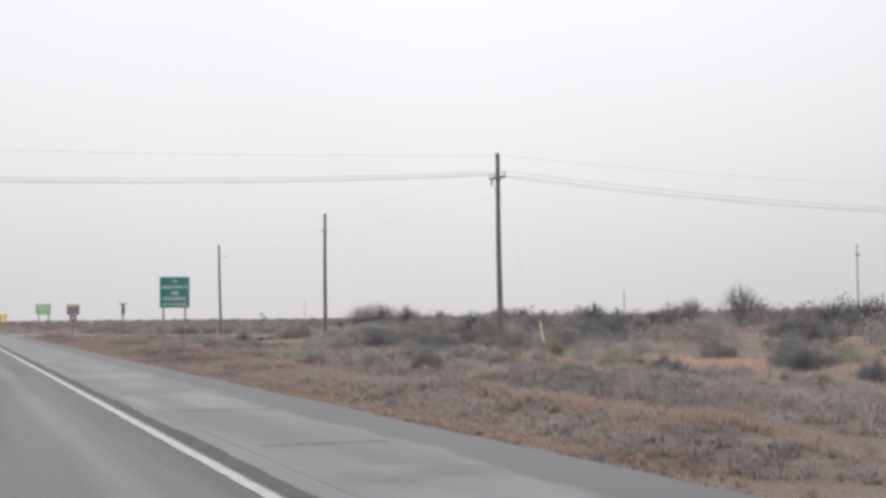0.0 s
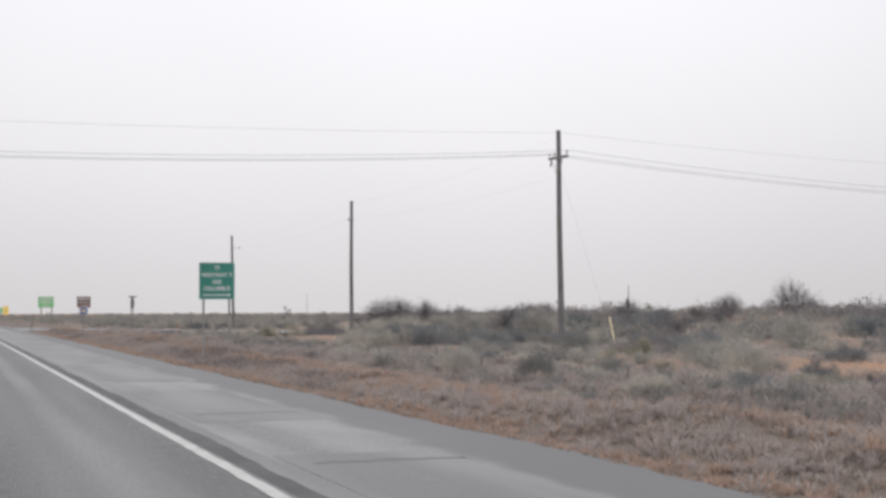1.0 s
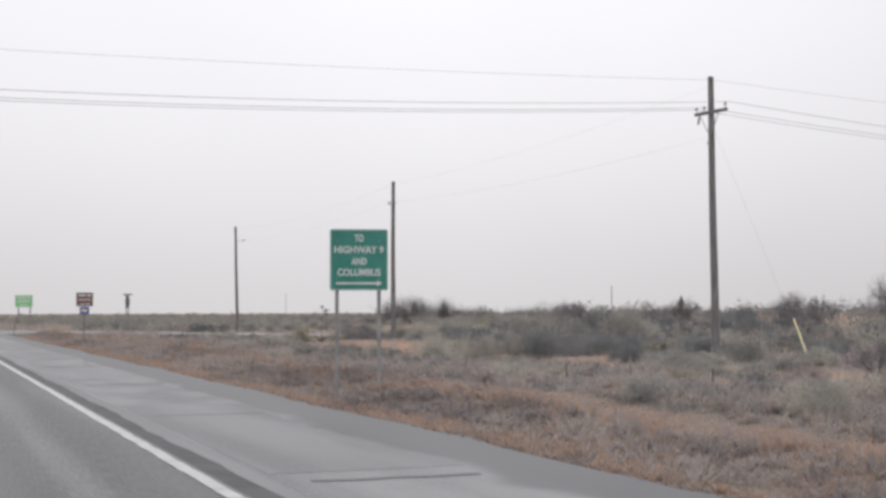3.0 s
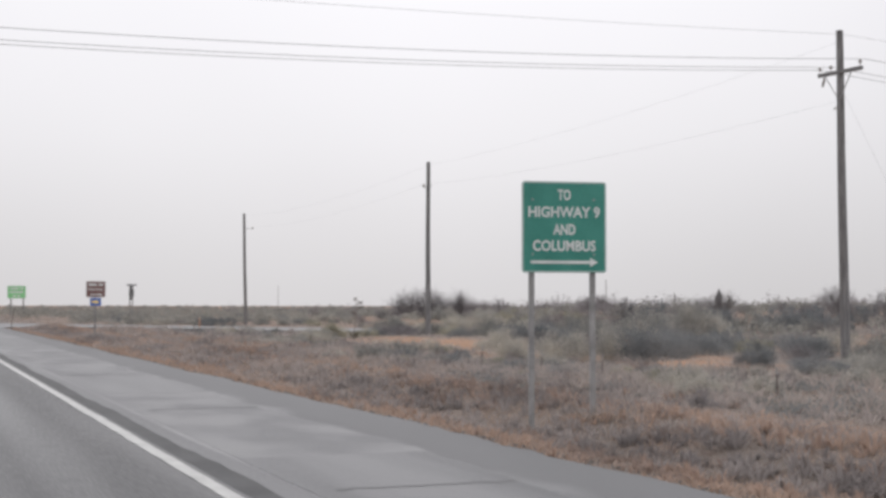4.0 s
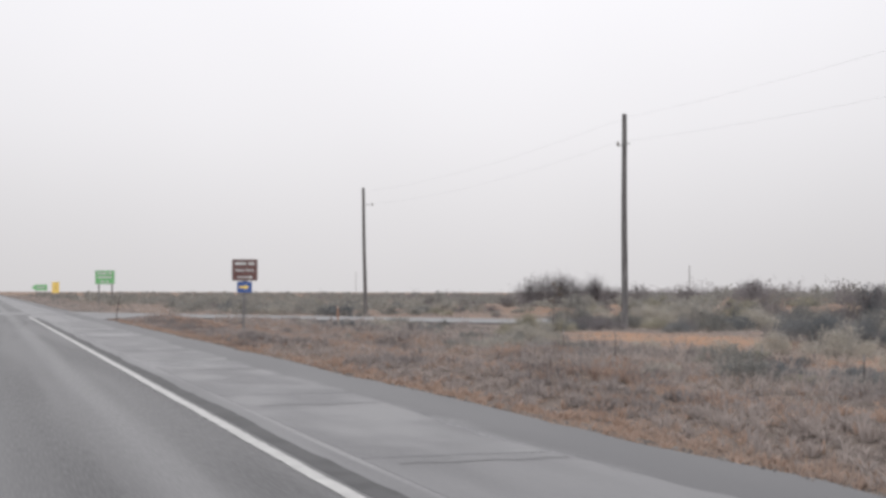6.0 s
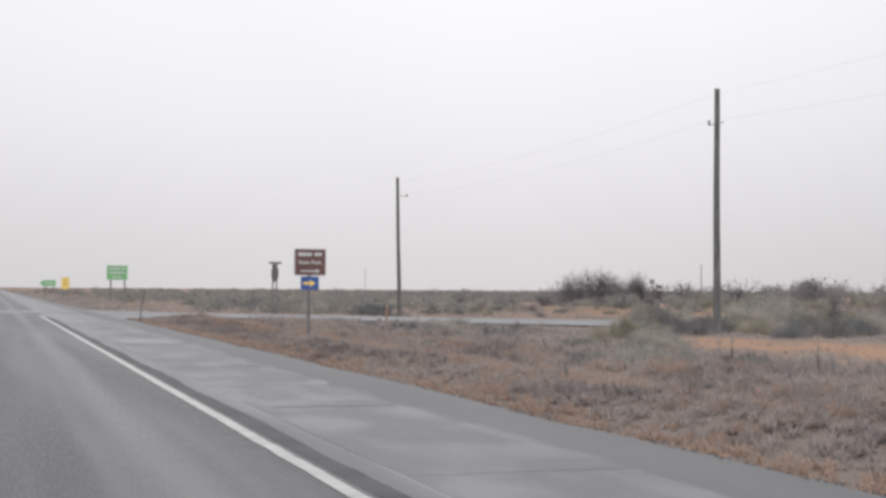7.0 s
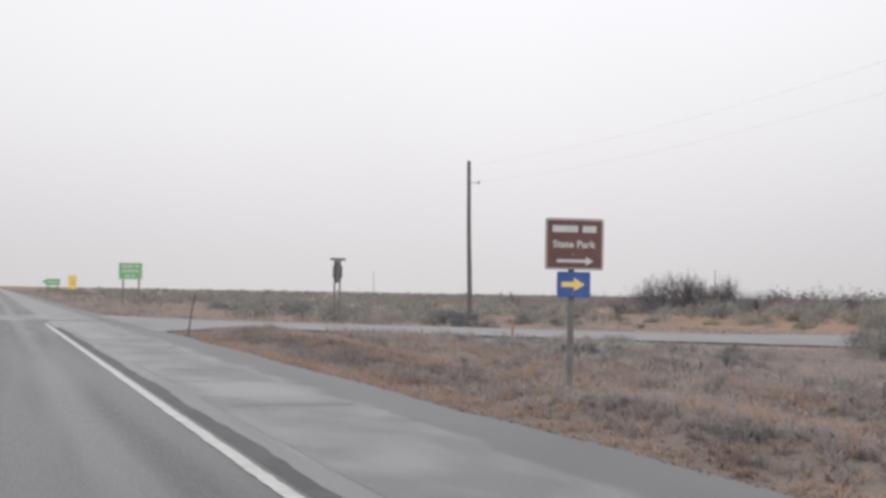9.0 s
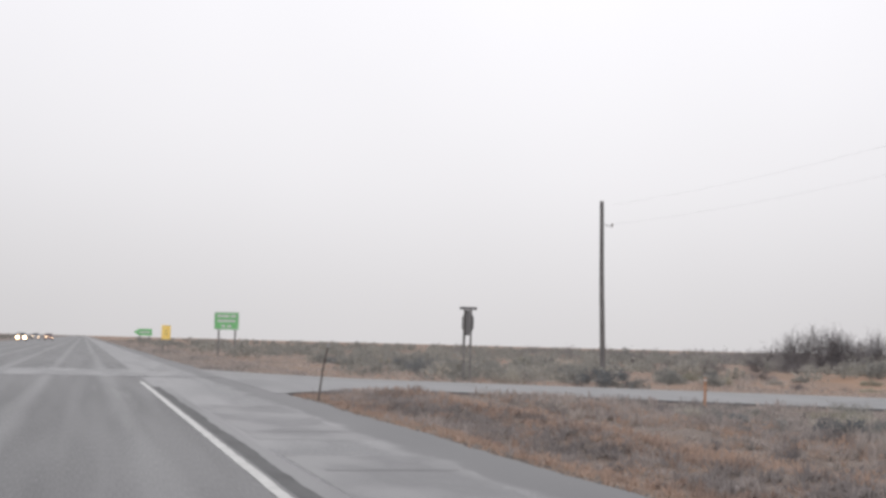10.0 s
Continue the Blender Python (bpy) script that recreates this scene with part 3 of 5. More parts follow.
# transverse joints across the shoulder
joint_rng = random.Random(12)
y = 6.0
while y < 114:
    bm = bmesh.new()
    n = 9
    pts = [(0.75 + (2.15 - 0.75) * k / n, y + joint_rng.uniform(-0.04, 0.04)) for k in range(n + 1)]
    w = joint_rng.uniform(0.03, 0.07)
    rows = [[bm.verts.new((px, py - w, 0.0)), bm.verts.new((px, py + w, 0.0))] for px, py in pts]
    for a, b in zip(rows, rows[1:]):
        bm.faces.new((a[0], b[0], b[1], a[1]))
    tagged(part("seam", bm, M_TAR), "dark tar seam across the shoulder", "road joint", kind="structure")
    y += joint_rng.uniform(5.5, 9.0)

# worn paler overlays on the shoulder, each ending in a straight joint
patch_rng = random.Random(41)
y = 5.0
while y < 104:
    size = patch_rng.uniform(4.5, 10.0)
    rim = {k: 2.2 + patch_rng.uniform(-0.05, 0.05) + 0.1 * math.sin(k * 0.6) for k in np.linspace(y, y + size, 24)}
    ribbon("pavement", lambda k: 0.56, lambda k: rim[k], list(rim), -0.0022, 0.0012, patch_rng.choice((M_OVERLAY, M_OVERLAY, M_OUTER)), "worn grey asphalt overlay on the road shoulder", "pavement")
    y += size + patch_rng.choice((0.0, 0.03, 2.5, 4.0))

# the side road, and the paler pavement that carries it over the highway
XS_SIDE = [2.9, 3.3, 3.8, 4.4, 5, 5.7, 6.4, 7.2, 8, 9, 10.5, 12, 15, 18, 22, 26, 30, 40, 60, 90, 130]
for k0, k1, mat, label in ((0.0, 0.62, M_OUTER, "wet dark grey asphalt side road lane"), (0.62, 1.0, M_SIDE, "wet pale grey asphalt side road lane")):
    bm = bmesh.new()
    rows = []
    for x in XS_SIDE:
        yn, yf, zn, zf = [float(v) for v in side_edges(np.array(float(x)))]
        ks = [k0 + (k1 - k0) * k / 4 for k in range(5)]
        top_row = [(x, yn + (yf - yn) * k, zn + (zf - zn) * k + 0.004) for k in ks]
        rows.append([bm.verts.new(c) for c in top_row] + [bm.verts.new((x, top_row[-1][1], top_row[-1][2] - 0.1)), bm.verts.new((x, top_row[0][1], top_row[0][2] - 0.1))])
    for a, b in zip(rows, rows[1:]):
        for k in range(7):
            bm.faces.new((a[k], a[(k + 1) % 7], b[(k + 1) % 7], b[k]))
    bm.faces.new(rows[0][::-1])
    bm.faces.new(rows[-1])
    bmesh.ops.recalc_face_normals(bm, faces=bm.faces[:])
    tagged(part("road", bm, mat), label, "road", kind="structure")
bm = bmesh.new()
box(bm, (-14.4, 127.0, -0.02), (2.9, 136.0, 0.004))
tagged(part("road", bm, M_SHOULDER), "paler pavement where the side road meets the highway", "road", kind="structure")


# ---- power poles and wires ----
def power_pole(at, height, arm=None, lean=(0, 0), label="weathered wooden utility pole standing among desert scrub", arm_turn=0.0, bracket=0.0, span=(-0.5, 0.42)):
    root = thing("power_pole", label, "utility pole", "utility poles", at)
    bm = bmesh.new()
    pts = [(lean[0] * k / 8 + 0.012 * math.sin(k), lean[1] * k / 8, -0.6 + (height + 0.6) * k / 8) for k in range(9)]
    tube(bm, pts, [0.165 - 0.055 * k / 8 for k in range(9)], 12)
    part("pole", bm, M_WOOD, root, smooth=False)
    if arm:
        # a crossarm with two braces, pin insulators and a lower bracket
        rot = Matrix.Rotation(radians(arm_turn), 4, "Z")
        z, half = arm
        bm = bmesh.new()
        box(bm, (-half, -0.15, z - 0.06), (half, -0.05, z + 0.06), 0.008)
        for v in bm.verts:
            v.co.z -= 0.035 * v.co.x
        bmesh.ops.transform(bm, matrix=rot, verts=bm.verts)
        part("crossarm", bm, M_WOOD, root)
        for s in (-1, 1):
            bm = bmesh.new()
            tube(bm, [(s * half * 0.62, -0.16, z - 0.05), (s * 0.05, -0.14, z - 0.85)], 0.018, 6)
            bmesh.ops.transform(bm, matrix=rot, verts=bm.verts)
            part("brace", bm, M_STEEL, root)
        for px in (-half * 0.94, -half * 0.42, half * 0.92):
            bm = bmesh.new()
            tube(bm, [(px, -0.1, z + up - 0.035 * px) for up in (0.06, 0.15, 0.16, 0.24, 0.27)], [0.012, 0.012, 0.055, 0.045, 0.02], 10)
            bmesh.ops.transform(bm, matrix=rot, verts=bm.verts)
            part("insulator", bm, M_CERAMIC, root, "brown porcelain insulator")
        bm = bmesh.new()
        tube(bm, [(-half * 0.7, -0.12, z - 0.06), (-half * 0.72, -0.14, z - 0.22), (-half * 0.78, -0.14, z - 0.36)], [0.03, 0.045, 0.03], 8)
        bmesh.ops.transform(bm, matrix=rot, verts=bm.verts)
        part("cutout_switch", bm, M_CERAMIC, root)
        bm = bmesh.new()
        tube(bm, [(0, 0, z - 1.05), (-0.3, 0.0, z - 1.08), (-0.46, 0.0, z - 1.12)], 0.028, 6)
        bmesh.ops.transform(bm, matrix=rot, verts=bm.verts)
        part("bracket", bm, M_STEEL, root)
    if bracket:
        rot = Matrix.Rotation(radians(arm_turn), 4, "Z")
        bm = bmesh.new()
        tube(bm, [(span[0], 0, bracket - 0.02), (span[0] * 0.85, 0, bracket), (0, 0, bracket), (span[1], 0, bracket + 0.02)], 0.024, 6)
        bmesh.ops.transform(bm, matrix=rot, verts=bm.verts)
        part("bracket", bm, M_STEEL, root)
        bm = bmesh.new()
        tube(bm, [(span[0], 0, bracket - 0.03), (span[0], 0, bracket + 0.05), (span[0], 0, bracket + 0.17), (span[0], 0, bracket + 0.2)], [0.03, 0.06, 0.05, 0.02], 8)
        bmesh.ops.transform(bm, matrix=rot, verts=bm.verts)
        part("insulator", bm, M_CERAMIC, root, "brown porcelain insulator")
    bm = bmesh.new()
    tube(bm, [(lean[0], lean[1], height), (lean[0], lean[1], height + 0.02), (lean[0], lean[1], height + 0.05)], [0.116, 0.116, 0.06], 12)
    part("pole_cap", bm, M_STEEL, root)
    return root


def base(x, y):
    return (x, y, float(land(x, y)))


def wire(a, b, sag, r=0.009, label="sagging overhead power line wire"):
    a, b = Vector(a), Vector(b)
    n = 24
    pts = [a.lerp(b, k / n) - Vector((0, 0, sag * 4 * (k / n) * (1 - k / n))) for k in range(n + 1)]
    bm = bmesh.new()
    tube(bm, pts, r, 5)
    return tagged(part("power_line_wire", bm, M_WIRE), label, "cable", "power lines")


P1, P2, P3 = (25.5, 67.65), (26.04, 105.9), (26.5, 152.9)
z1, z2, z3 = (float(land(*q)) for q in (P1, P2, P3))
power_pole((*P1, z1), 10.05 - z1, arm=(8.74 - z1, 1.1), arm_turn=-91, lean=(-0.07, 0.05), label="tall weathered wooden utility pole with a crossarm and braces")
power_pole((*P2, z2), 9.61 - z2, bracket=8.2 - z2, arm_turn=-80, label="weathered wooden utility pole with a small side bracket")
power_pole((*P3, z3), 9.55 - z3, lean=(-0.25, 0), bracket=8.25 - z3, arm_turn=230, span=(-1.2, 0.12), label="weathered wooden utility pole with a small side bracket")
P_WEST, P_EAST = (-34.0, 67.0), (92.0, 68.5)
for q in (P_WEST, P_EAST):
    power_pole(base(*q), 10.3, arm=(9.2, 1.2), arm_turn=-91)
for off, h in ((-1.1, 8.98), (0.5, 8.98), (1.12, 8.98)):
    wire((P1[0], P1[1] + off, h), (P_WEST[0], P_WEST[1] + off, 8.95), 1.05)
    wire((P1[0], P1[1] + off, h), (P_EAST[0], P_EAST[1] + off, 8.8), 1.5)
wire((P1[0], P1[1], 9.95), (P_WEST[0], P_WEST[1], 9.8), 0.55, 0.005)
wire((P1[0], P1[1], 9.95), (P_EAST[0], P_EAST[1], 9.7), 0.9, 0.005)
for h1, h2, h3, dx in ((9.75, 9.45, 9.4, 0.0), (7.75, 8.3, 8.3, -0.35)):
    wire((P1[0] + dx, P1[1], h1), (P2[0] + dx, P2[1], h2), 0.35, 0.0024, "thin overhead service wire")
    wire((P2[0] + dx, P2[1], h2), (P3[0] + 0.35, P3[1], h3), 0.5, 0.0024, "thin overhead service wire")
# distant poles on the plain, haze put into their pale colour
for x, y, h, r in ((75.6, 104, 6.9, 0.075), (198, 797, 13, 0.16), (432, 836, 19, 0.4)):
    q = base(x, y)
    root = thing("power_pole", "distant utility pole on the horizon, paled by painted haze", "utility pole", "distant poles", q)
    bm = bmesh.new()
    tube(bm, [(0, 0, -0.5), (0, 0, h * 0.5), (0, 0, h)], [r, r * 0.85, r * 0.7], 8)
    part("pole", bm, M_HAZE_POST, root)
    bm = bmesh.new()
    box(bm, (-0.28, -0.16, h - 1.0), (0.28, -0.06, h - 0.88))
    part("bracket", bm, M_HAZE_POST, root)

# guy wire with its plastic guard
gq = base(25.5, 61.9)
guy = thing("guy_wire", "slanted guy wire with a faded yellow plastic guard", "guy wire", at=gq)
top = Vector((P1[0], P1[1] - 0.1, 8.0)) - Vector(gq)
bm = bmesh.new()
tube(bm, [(0, 0, -0.2), tuple(top * 0.5), tuple(top)], 0.003, 5)
part("cable", bm, M_WIRE, guy)
bm = bmesh.new()
g_end = Vector((0.42, 1.5, 1.55))
tube(bm, [(0, 0, 0.0), tuple(g_end * 0.5), tuple(g_end)], 0.023, 8)
part("guard", bm, M_GUARD, guy, "faded yellow plastic guard tube")


# ---- signs ----
def posts(root, xs_at, top, foot, half=0.035, y=0.03, mat=None):
    for px in xs_at:
        bm = bmesh.new()
        box(bm, (px - half, y, foot), (px + half, y + 2 * half, top), 0.006)
        part("post", bm, mat or M_POST, root)


def bolts(root, spots):
    for px, pz in spots:
        bm = bmesh.new()
        tube(bm, [(px, -0.004, pz), (px, -0.012, pz)], 0.012, 6)
        part("bolt", bm, M_STEEL, root)


def guide_sign():
    a, b = Vector((4.40, 46.32)), Vector((5.37, 46.12))
    w = (b - a).length
    foot = float(land(4.9, 46.2))
    s = thing("highway_sign", "square green road sign with white lettering and arrow on two posts", "road sign", at=(a.x, a.y, foot), turn=math.degrees(math.atan2(b.y - a.y, b.x - a.x)))
    z0, z1_ = 1.68 - foot, 2.72 - foot
    h = z1_ - z0
    bm = bmesh.new()
    plate(bm, rounded(0, z0, w, z1_, 0.035), 0.0, 0.006)
    panel = part("panel", bm, M_GREEN, s)
    bm = bmesh.new()
    border(bm, 0.008, z0 + 0.008, w - 0.008, z1_ - 0.008, 0.03, 0.008, -0.0025, 0.001)
    part("border", bm, M_WHITE, panel)
    for text, k, lw in (("TO", 0.855, 0.15), ("HIGHWAY 9", 0.665, 0.84), ("AND", 0.475, 0.26), ("COLUMBUS", 0.295, 0.74)):
        lettering("lettering", text, 0.115, w / 2, z0 + h * k, -0.002, M_WHITE, panel, lw)
    bm = bmesh.new()
    arrow(bm, 0.10, w - 0.10, z0 + h * 0.115, 0.034, 0.10, -0.0025, 0.001)
    part("arrow", bm, M_WHITE, panel)
    for k in (0.2, 0.8):
        bm = bmesh.new()
        box(bm, (0.04, 0.007, z0 + h * k - 0.02), (w - 0.04, 0.03, z0 + h * k + 0.02))
        part("stringer", bm, M_STEEL, s)
    posts(s, (0.125 * w, 0.85 * w), z1_ - 0.02, -0.4, 0.03, mat=M_HAZE_POST)
    bolts(s, [(px, z0 + h * k) for px in (0.125 * w, 0.85 * w) for k in (0.2, 0.8)])


def park_sign():
    a, b = Vector((4.69, 88.52)), Vector((5.44, 88.43))
    w = (b - a).length
    foot = float(land(5.05, 88.5))
    s = thing("park_sign", "brown park sign over a small blue arrow sign", "road sign", at=(a.x, a.y, foot), turn=math.degrees(math.atan2(b.y - a.y, b.x - a.x)))
    z0, z1_ = 1.62 - foot, 2.26 - foot
    h = z1_ - z0
    bm = bmesh.new()
    plate(bm, rounded(0, z0, w, z1_, 0.03), 0.0, 0.006)
    panel = part("panel", bm, M_BROWN, s, "brown sign panel")
    bm = bmesh.new()
    border(bm, 0.01, z0 + 0.01, w - 0.01, z1_ - 0.01, 0.025, 0.011, -0.0025, 0.001)
    part("border", bm, M_WHITE, panel)
    for x0, x1 in ((0.09, 0.42), (0.48, 0.66)):
        bm = bmesh.new()
        box(bm, (x0, -0.0025, z0 + h * 0.73), (x1, 0.001, z0 + h * 0.86))
        part("lettering_bar", bm, M_WHITE, panel)
    lettering("lettering", "State Park", 0.085, w / 2, z0 + h * 0.50, -0.002, M_WHITE, panel, 0.56)
    bm = bmesh.new()
    arrow(bm, 0.15, w - 0.13, z0 + h * 0.17, 0.038, 0.11, -0.0025, 0.001)
    part("arrow", bm, M_WHITE, panel)
    bx0, bx1, bz0, bz1 = 0.155, 0.59, 1.275 - foot, 1.595 - foot
    bm = bmesh.new()
    plate(bm, rounded(bx0, bz0, bx1, bz1, 0.02), 0.0, 0.006)
    blue = part("small_panel", bm, M_BLUE, s, "blue panel with a yellow arrow")
    bm = bmesh.new()
    border(bm, bx0 + 0.006, bz0 + 0.006, bx1 - 0.006, bz1 - 0.006, 0.016, 0.009, -0.0025, 0.001)
    part("border", bm, M_BLUE, blue)
    bm = bmesh.new()
    arrow(bm, bx0 + 0.06, bx1 - 0.07, (bz0 + bz1) / 2, 0.065, 0.16, -0.0025, 0.001)
    part("arrow", bm, M_YELLOW, blue, "yellow arrow")
    posts(s, (0.355,), z1_ - 0.02, -0.4, 0.034)
    bolts(s, [(0.355, z0 + h * 0.3), (0.355, z0 + h * 0.9), (0.355, bz0 + 0.04)])


def stop_sign():
    q = base(13.67, 135.47)
    s = thing("stop_sign", "grey-backed stop sign with a street name plate on top", "road sign", at=q, turn=101)
    zc = 2.21 - q[2]
    r = 0.56
    oct_ = [(r * math.cos(radians(22.5 + 45 * k)), zc + r * math.sin(radians(22.5 + 45 * k))) for k in range(8)]
    bm = bmesh.new()
    plate(bm, oct_, 0.0, 0.02)
    panel = part("panel", bm, M_BACK, s, "grey back of an octagonal sign panel")
    bm = bmesh.new()
    plate(bm, [(x * 0.985, zc + (z - zc) * 0.985) for x, z in oct_], -0.003, 0.0005)
    part("face", bm, M_RED, panel)
    posts(s, (-0.38, 0.2), 2.76 - q[2], -0.4, 0.035, 0.022)
    bm = bmesh.new()
    plate(bm, rounded(-0.37, 2.75 - q[2], 0.37, 2.87 - q[2], 0.02), -0.01, 0.01)
    bmesh.ops.rotate(bm, cent=(0, 0, 0), matrix=Matrix.Rotation(radians(-101), 3, "Z"), verts=bm.verts)
    part("name_plate", bm, M_BACK, s, "small street name plate")


def destination_sign():
    a, b = Vector((9.14, 199.6)), Vector((11.09, 198.2))
    w = (b - a).length
    foot = float(land(10, 199))
    s = thing("destination_sign", "bright green highway sign with white writing on two posts", "road sign", at=(a.x, a.y, foot), turn=math.degrees(math.atan2(b.y - a.y, b.x - a.x)))
    z0, z1_ = 2.07 - foot, 3.56 - foot
    h = z1_ - z0
    bm = bmesh.new()
    plate(bm, rounded(0, z0, w, z1_, 0.06), 0.0, 0.02)
    panel = part("panel", bm, M_LIT_GREEN, s)
    bm = bmesh.new()
    border(bm, 0.02, z0 + 0.02, w - 0.02, z1_ - 0.02, 0.05, 0.05, -0.003, 0.001)
    part("border", bm, M_WHITE, panel)
    for k, spans in ((0.78, ((0.12, 0.62), (0.68, 0.88))), (0.5, ((0.14, 0.86),)), (0.20, ((0.3, 0.46), (0.54, 0.7)))):
        for x0, x1 in spans:
            bm = bmesh.new()
            box(bm, (w * x0, -0.003, z0 + h * k - 0.1), (w * x1, 0.001, z0 + h * k + 0.1))
            part("lettering_bar", bm, M_WHITE, panel)
    posts(s, (0.18 * w, 0.85 * w), z1_ - 0.05, -0.5, 0.06)


def yellow_sign():
    q = base(4.75, 193.1)
    s = thing("advisory_sign", "bright yellow upright road sign with dark marks on two posts", "road sign", at=q)
    z0, z1_ = 1.12 - q[2], 2.26 - q[2]
    bm = bmesh.new()
    plate(bm, rounded(-0.36, z0, 0.36, z1_, 0.06), 0, 0.02)
    panel = part("panel", bm, M_YELLOW, s)
    for k in (0.38, 0.62):
        bm = bmesh.new()
        box(bm, (-0.12, -0.003, z0 + (z1_ - z0) * k - 0.02), (0.12, 0.001, z0 + (z1_ - z0) * k + 0.02))
        part("lettering_bar", bm, M_BLACK, panel)
    posts(s, (-0.22, 0.22), z1_ - 0.05, -0.4, 0.04)


def exit_sign():
    q = base(5.45, 253.3)
    s = thing("direction_sign", "green arrow-shaped direction sign far along the road", "road sign", at=q)
    z = 1.85 - q[2]
    bm = bmesh.new()
    plate(bm, [(-1.15, z), (-0.55, z - 0.4), (1.05, z - 0.42), (1.05, z + 0.42), (-0.55, z + 0.4)], 0, 0.02)
    panel = part("panel", bm, M_LIT_GREEN, s)
    bm = bmesh.new()
    box(bm, (-0.5, -0.003, z - 0.1), (0.8, 0.001, z + 0.1))
    part("lettering_bar", bm, M_WHITE, panel)
    posts(s, (-0.4, 0.75), z + 0.3, -0.4, 0.05)


def side_road_sign():
    q = base(63.4, 133.2)
    s = thing("warning_sign", "grey-backed diamond road sign on one post by the side road", "road sign", at=q, turn=262)
    zc, r = 2.05 - q[2], 0.8
    bm = bmesh.new()
    plate(bm, [(r, zc), (0, zc + r), (-r, zc), (0, zc - r)], 0.0, 0.012)
    panel = part("panel", bm, M_BACK, s, "dull grey diamond panel")
    bm = bmesh.new()
    plate(bm, [(0.97 * r, zc), (0, zc + 0.97 * r), (-0.97 * r, zc), (0, zc - 0.97 * r)], 0.012, 0.015)
    part("face", bm, M_YELLOW, panel, "yellow sign face")
    posts(s, (0.0,), zc + 0.6 * r, -0.4, 0.05, -0.11)


guide_sign()
park_sign()
stop_sign()
destination_sign()
yellow_sign()
exit_sign()
side_road_sign()

# delineators, survey stakes and old fence posts
q = base(3.4, 111.3)
mark = thing("delineator_post", "thin dark leaning delineator post at the road corner", "marker post", at=q)
bm = bmesh.new()
tube(bm, [(0, 0, -0.2), (0.1, 0, 0.7), (0.22, 0, 1.32)], [0.022, 0.02, 0.018], 6)
part("rod", bm, M_TPOST, mark)
bm = bmesh.new()
tube(bm, [(0.2, 0, 1.22), (0.215, 0, 1.3)], 0.03, 6)
part("reflector", bm, M_STEEL, mark)
q = base(14.7, 115.3)
stake = thing("survey_stake", "faded orange plastic marker stake in dry grass", "marker post", at=q)
bm = bmesh.new()
box(bm, (-0.038, -0.012, -0.2), (0.038, 0.012, 0.86), 0.006)
part("blade", bm, M_ORANGE, stake)
bm = bmesh.new()
box(bm, (-0.03, -0.015, 0.76), (0.03, 0.015, 0.81))
part("reflective_band", bm, M_WHITE, stake)

branch_rng = random.Random(17)
for bx, by, length, turn in ((16.1, 56.1, 1.6, 15), (22.7, 54.2, 1.4, -20), (14.4, 42.0, 2.2, 160), (16.6, 52.4, 1.2, 30), (11.3, 52.6, 1.3, 5)):
    root = thing("fallen_branch", "dead dark branch lying on the sand", "branch", "fallen branches", base(bx, by), turn)
    bm = bmesh.new()
    pts = [(length * k / 5, branch_rng.uniform(-0.06, 0.06), 0.05 + branch_rng.uniform(0, 0.07)) for k in range(6)]
    tube(bm, pts, [0.045, 0.042, 0.036, 0.03, 0.022, 0.012], 6)
    limb = part("limb", bm, M_TWIG, root)
    for k in (2, 3, 4):
        bm = bmesh.new()
        p0 = Vector(pts[k])
        tube(bm, [tuple(p0), tuple(p0 + Vector((0.25, branch_rng.choice((-1, 1)) * 0.2, 0.12))), tuple(p0 + Vector((0.45, branch_rng.uniform(-0.3, 0.3), 0.22)))], [0.018, 0.013, 0.006], 5)
        part("side_branch", bm, M_TWIG, limb)

sq = base(19.1, 98.2)
stalk = thing("dry_yucca_stalk", "tall dry yucca stalk with withered side tufts", "plant", at=sq)
bm = bmesh.new()
tube(bm, [(0, 0, -0.1), (0.04, 0, 0.9), (0.10, 0.0, 1.6), (0.08, 0, 2.15)], [0.022, 0.018, 0.014, 0.010], 7)
stem = part("stem", bm, M_TWIG, stalk)
tuft_rng = random.Random(6)
for tz, tx in ((1.35, -0.14), (1.62, 0.22), (1.85, 0.24), (2.02, -0.02)):
    bm = bmesh.new()
    tube(bm, [(0.09, 0, tz - 0.12), (0.09 + tx * 0.6, 0, tz - 0.05), (0.09 + tx, 0, tz)], 0.012, 5)
    for _ in range(16):
        d = Vector((tuft_rng.uniform(-1, 1), tuft_rng.uniform(-1, 1), tuft_rng.uniform(-0.4, 1))).normalized() * tuft_rng.uniform(0.10, 0.19)
        p0 = Vector((0.09 + tx, 0, tz))
        tube(bm, [tuple(p0), tuple(p0 + d * 0.5), tuple(p0 + d)], [0.012, 0.02, 0.004], 4)
    part("tuft", bm, M_TWIG, stem)
for k in range(26):
    a = tuft_rng.uniform(0, 6.28)
    bm = bmesh.new()
    tube(bm, [(0, 0, 0), (0.2 * math.cos(a), 0.2 * math.sin(a), tuft_rng.uniform(0.2, 0.34)), (0.42 * math.cos(a), 0.42 * math.sin(a), tuft_rng.uniform(0.3, 0.6))], [0.018, 0.016, 0.003], 4)
    part("leaf", bm, M_OLIVE, stalk)

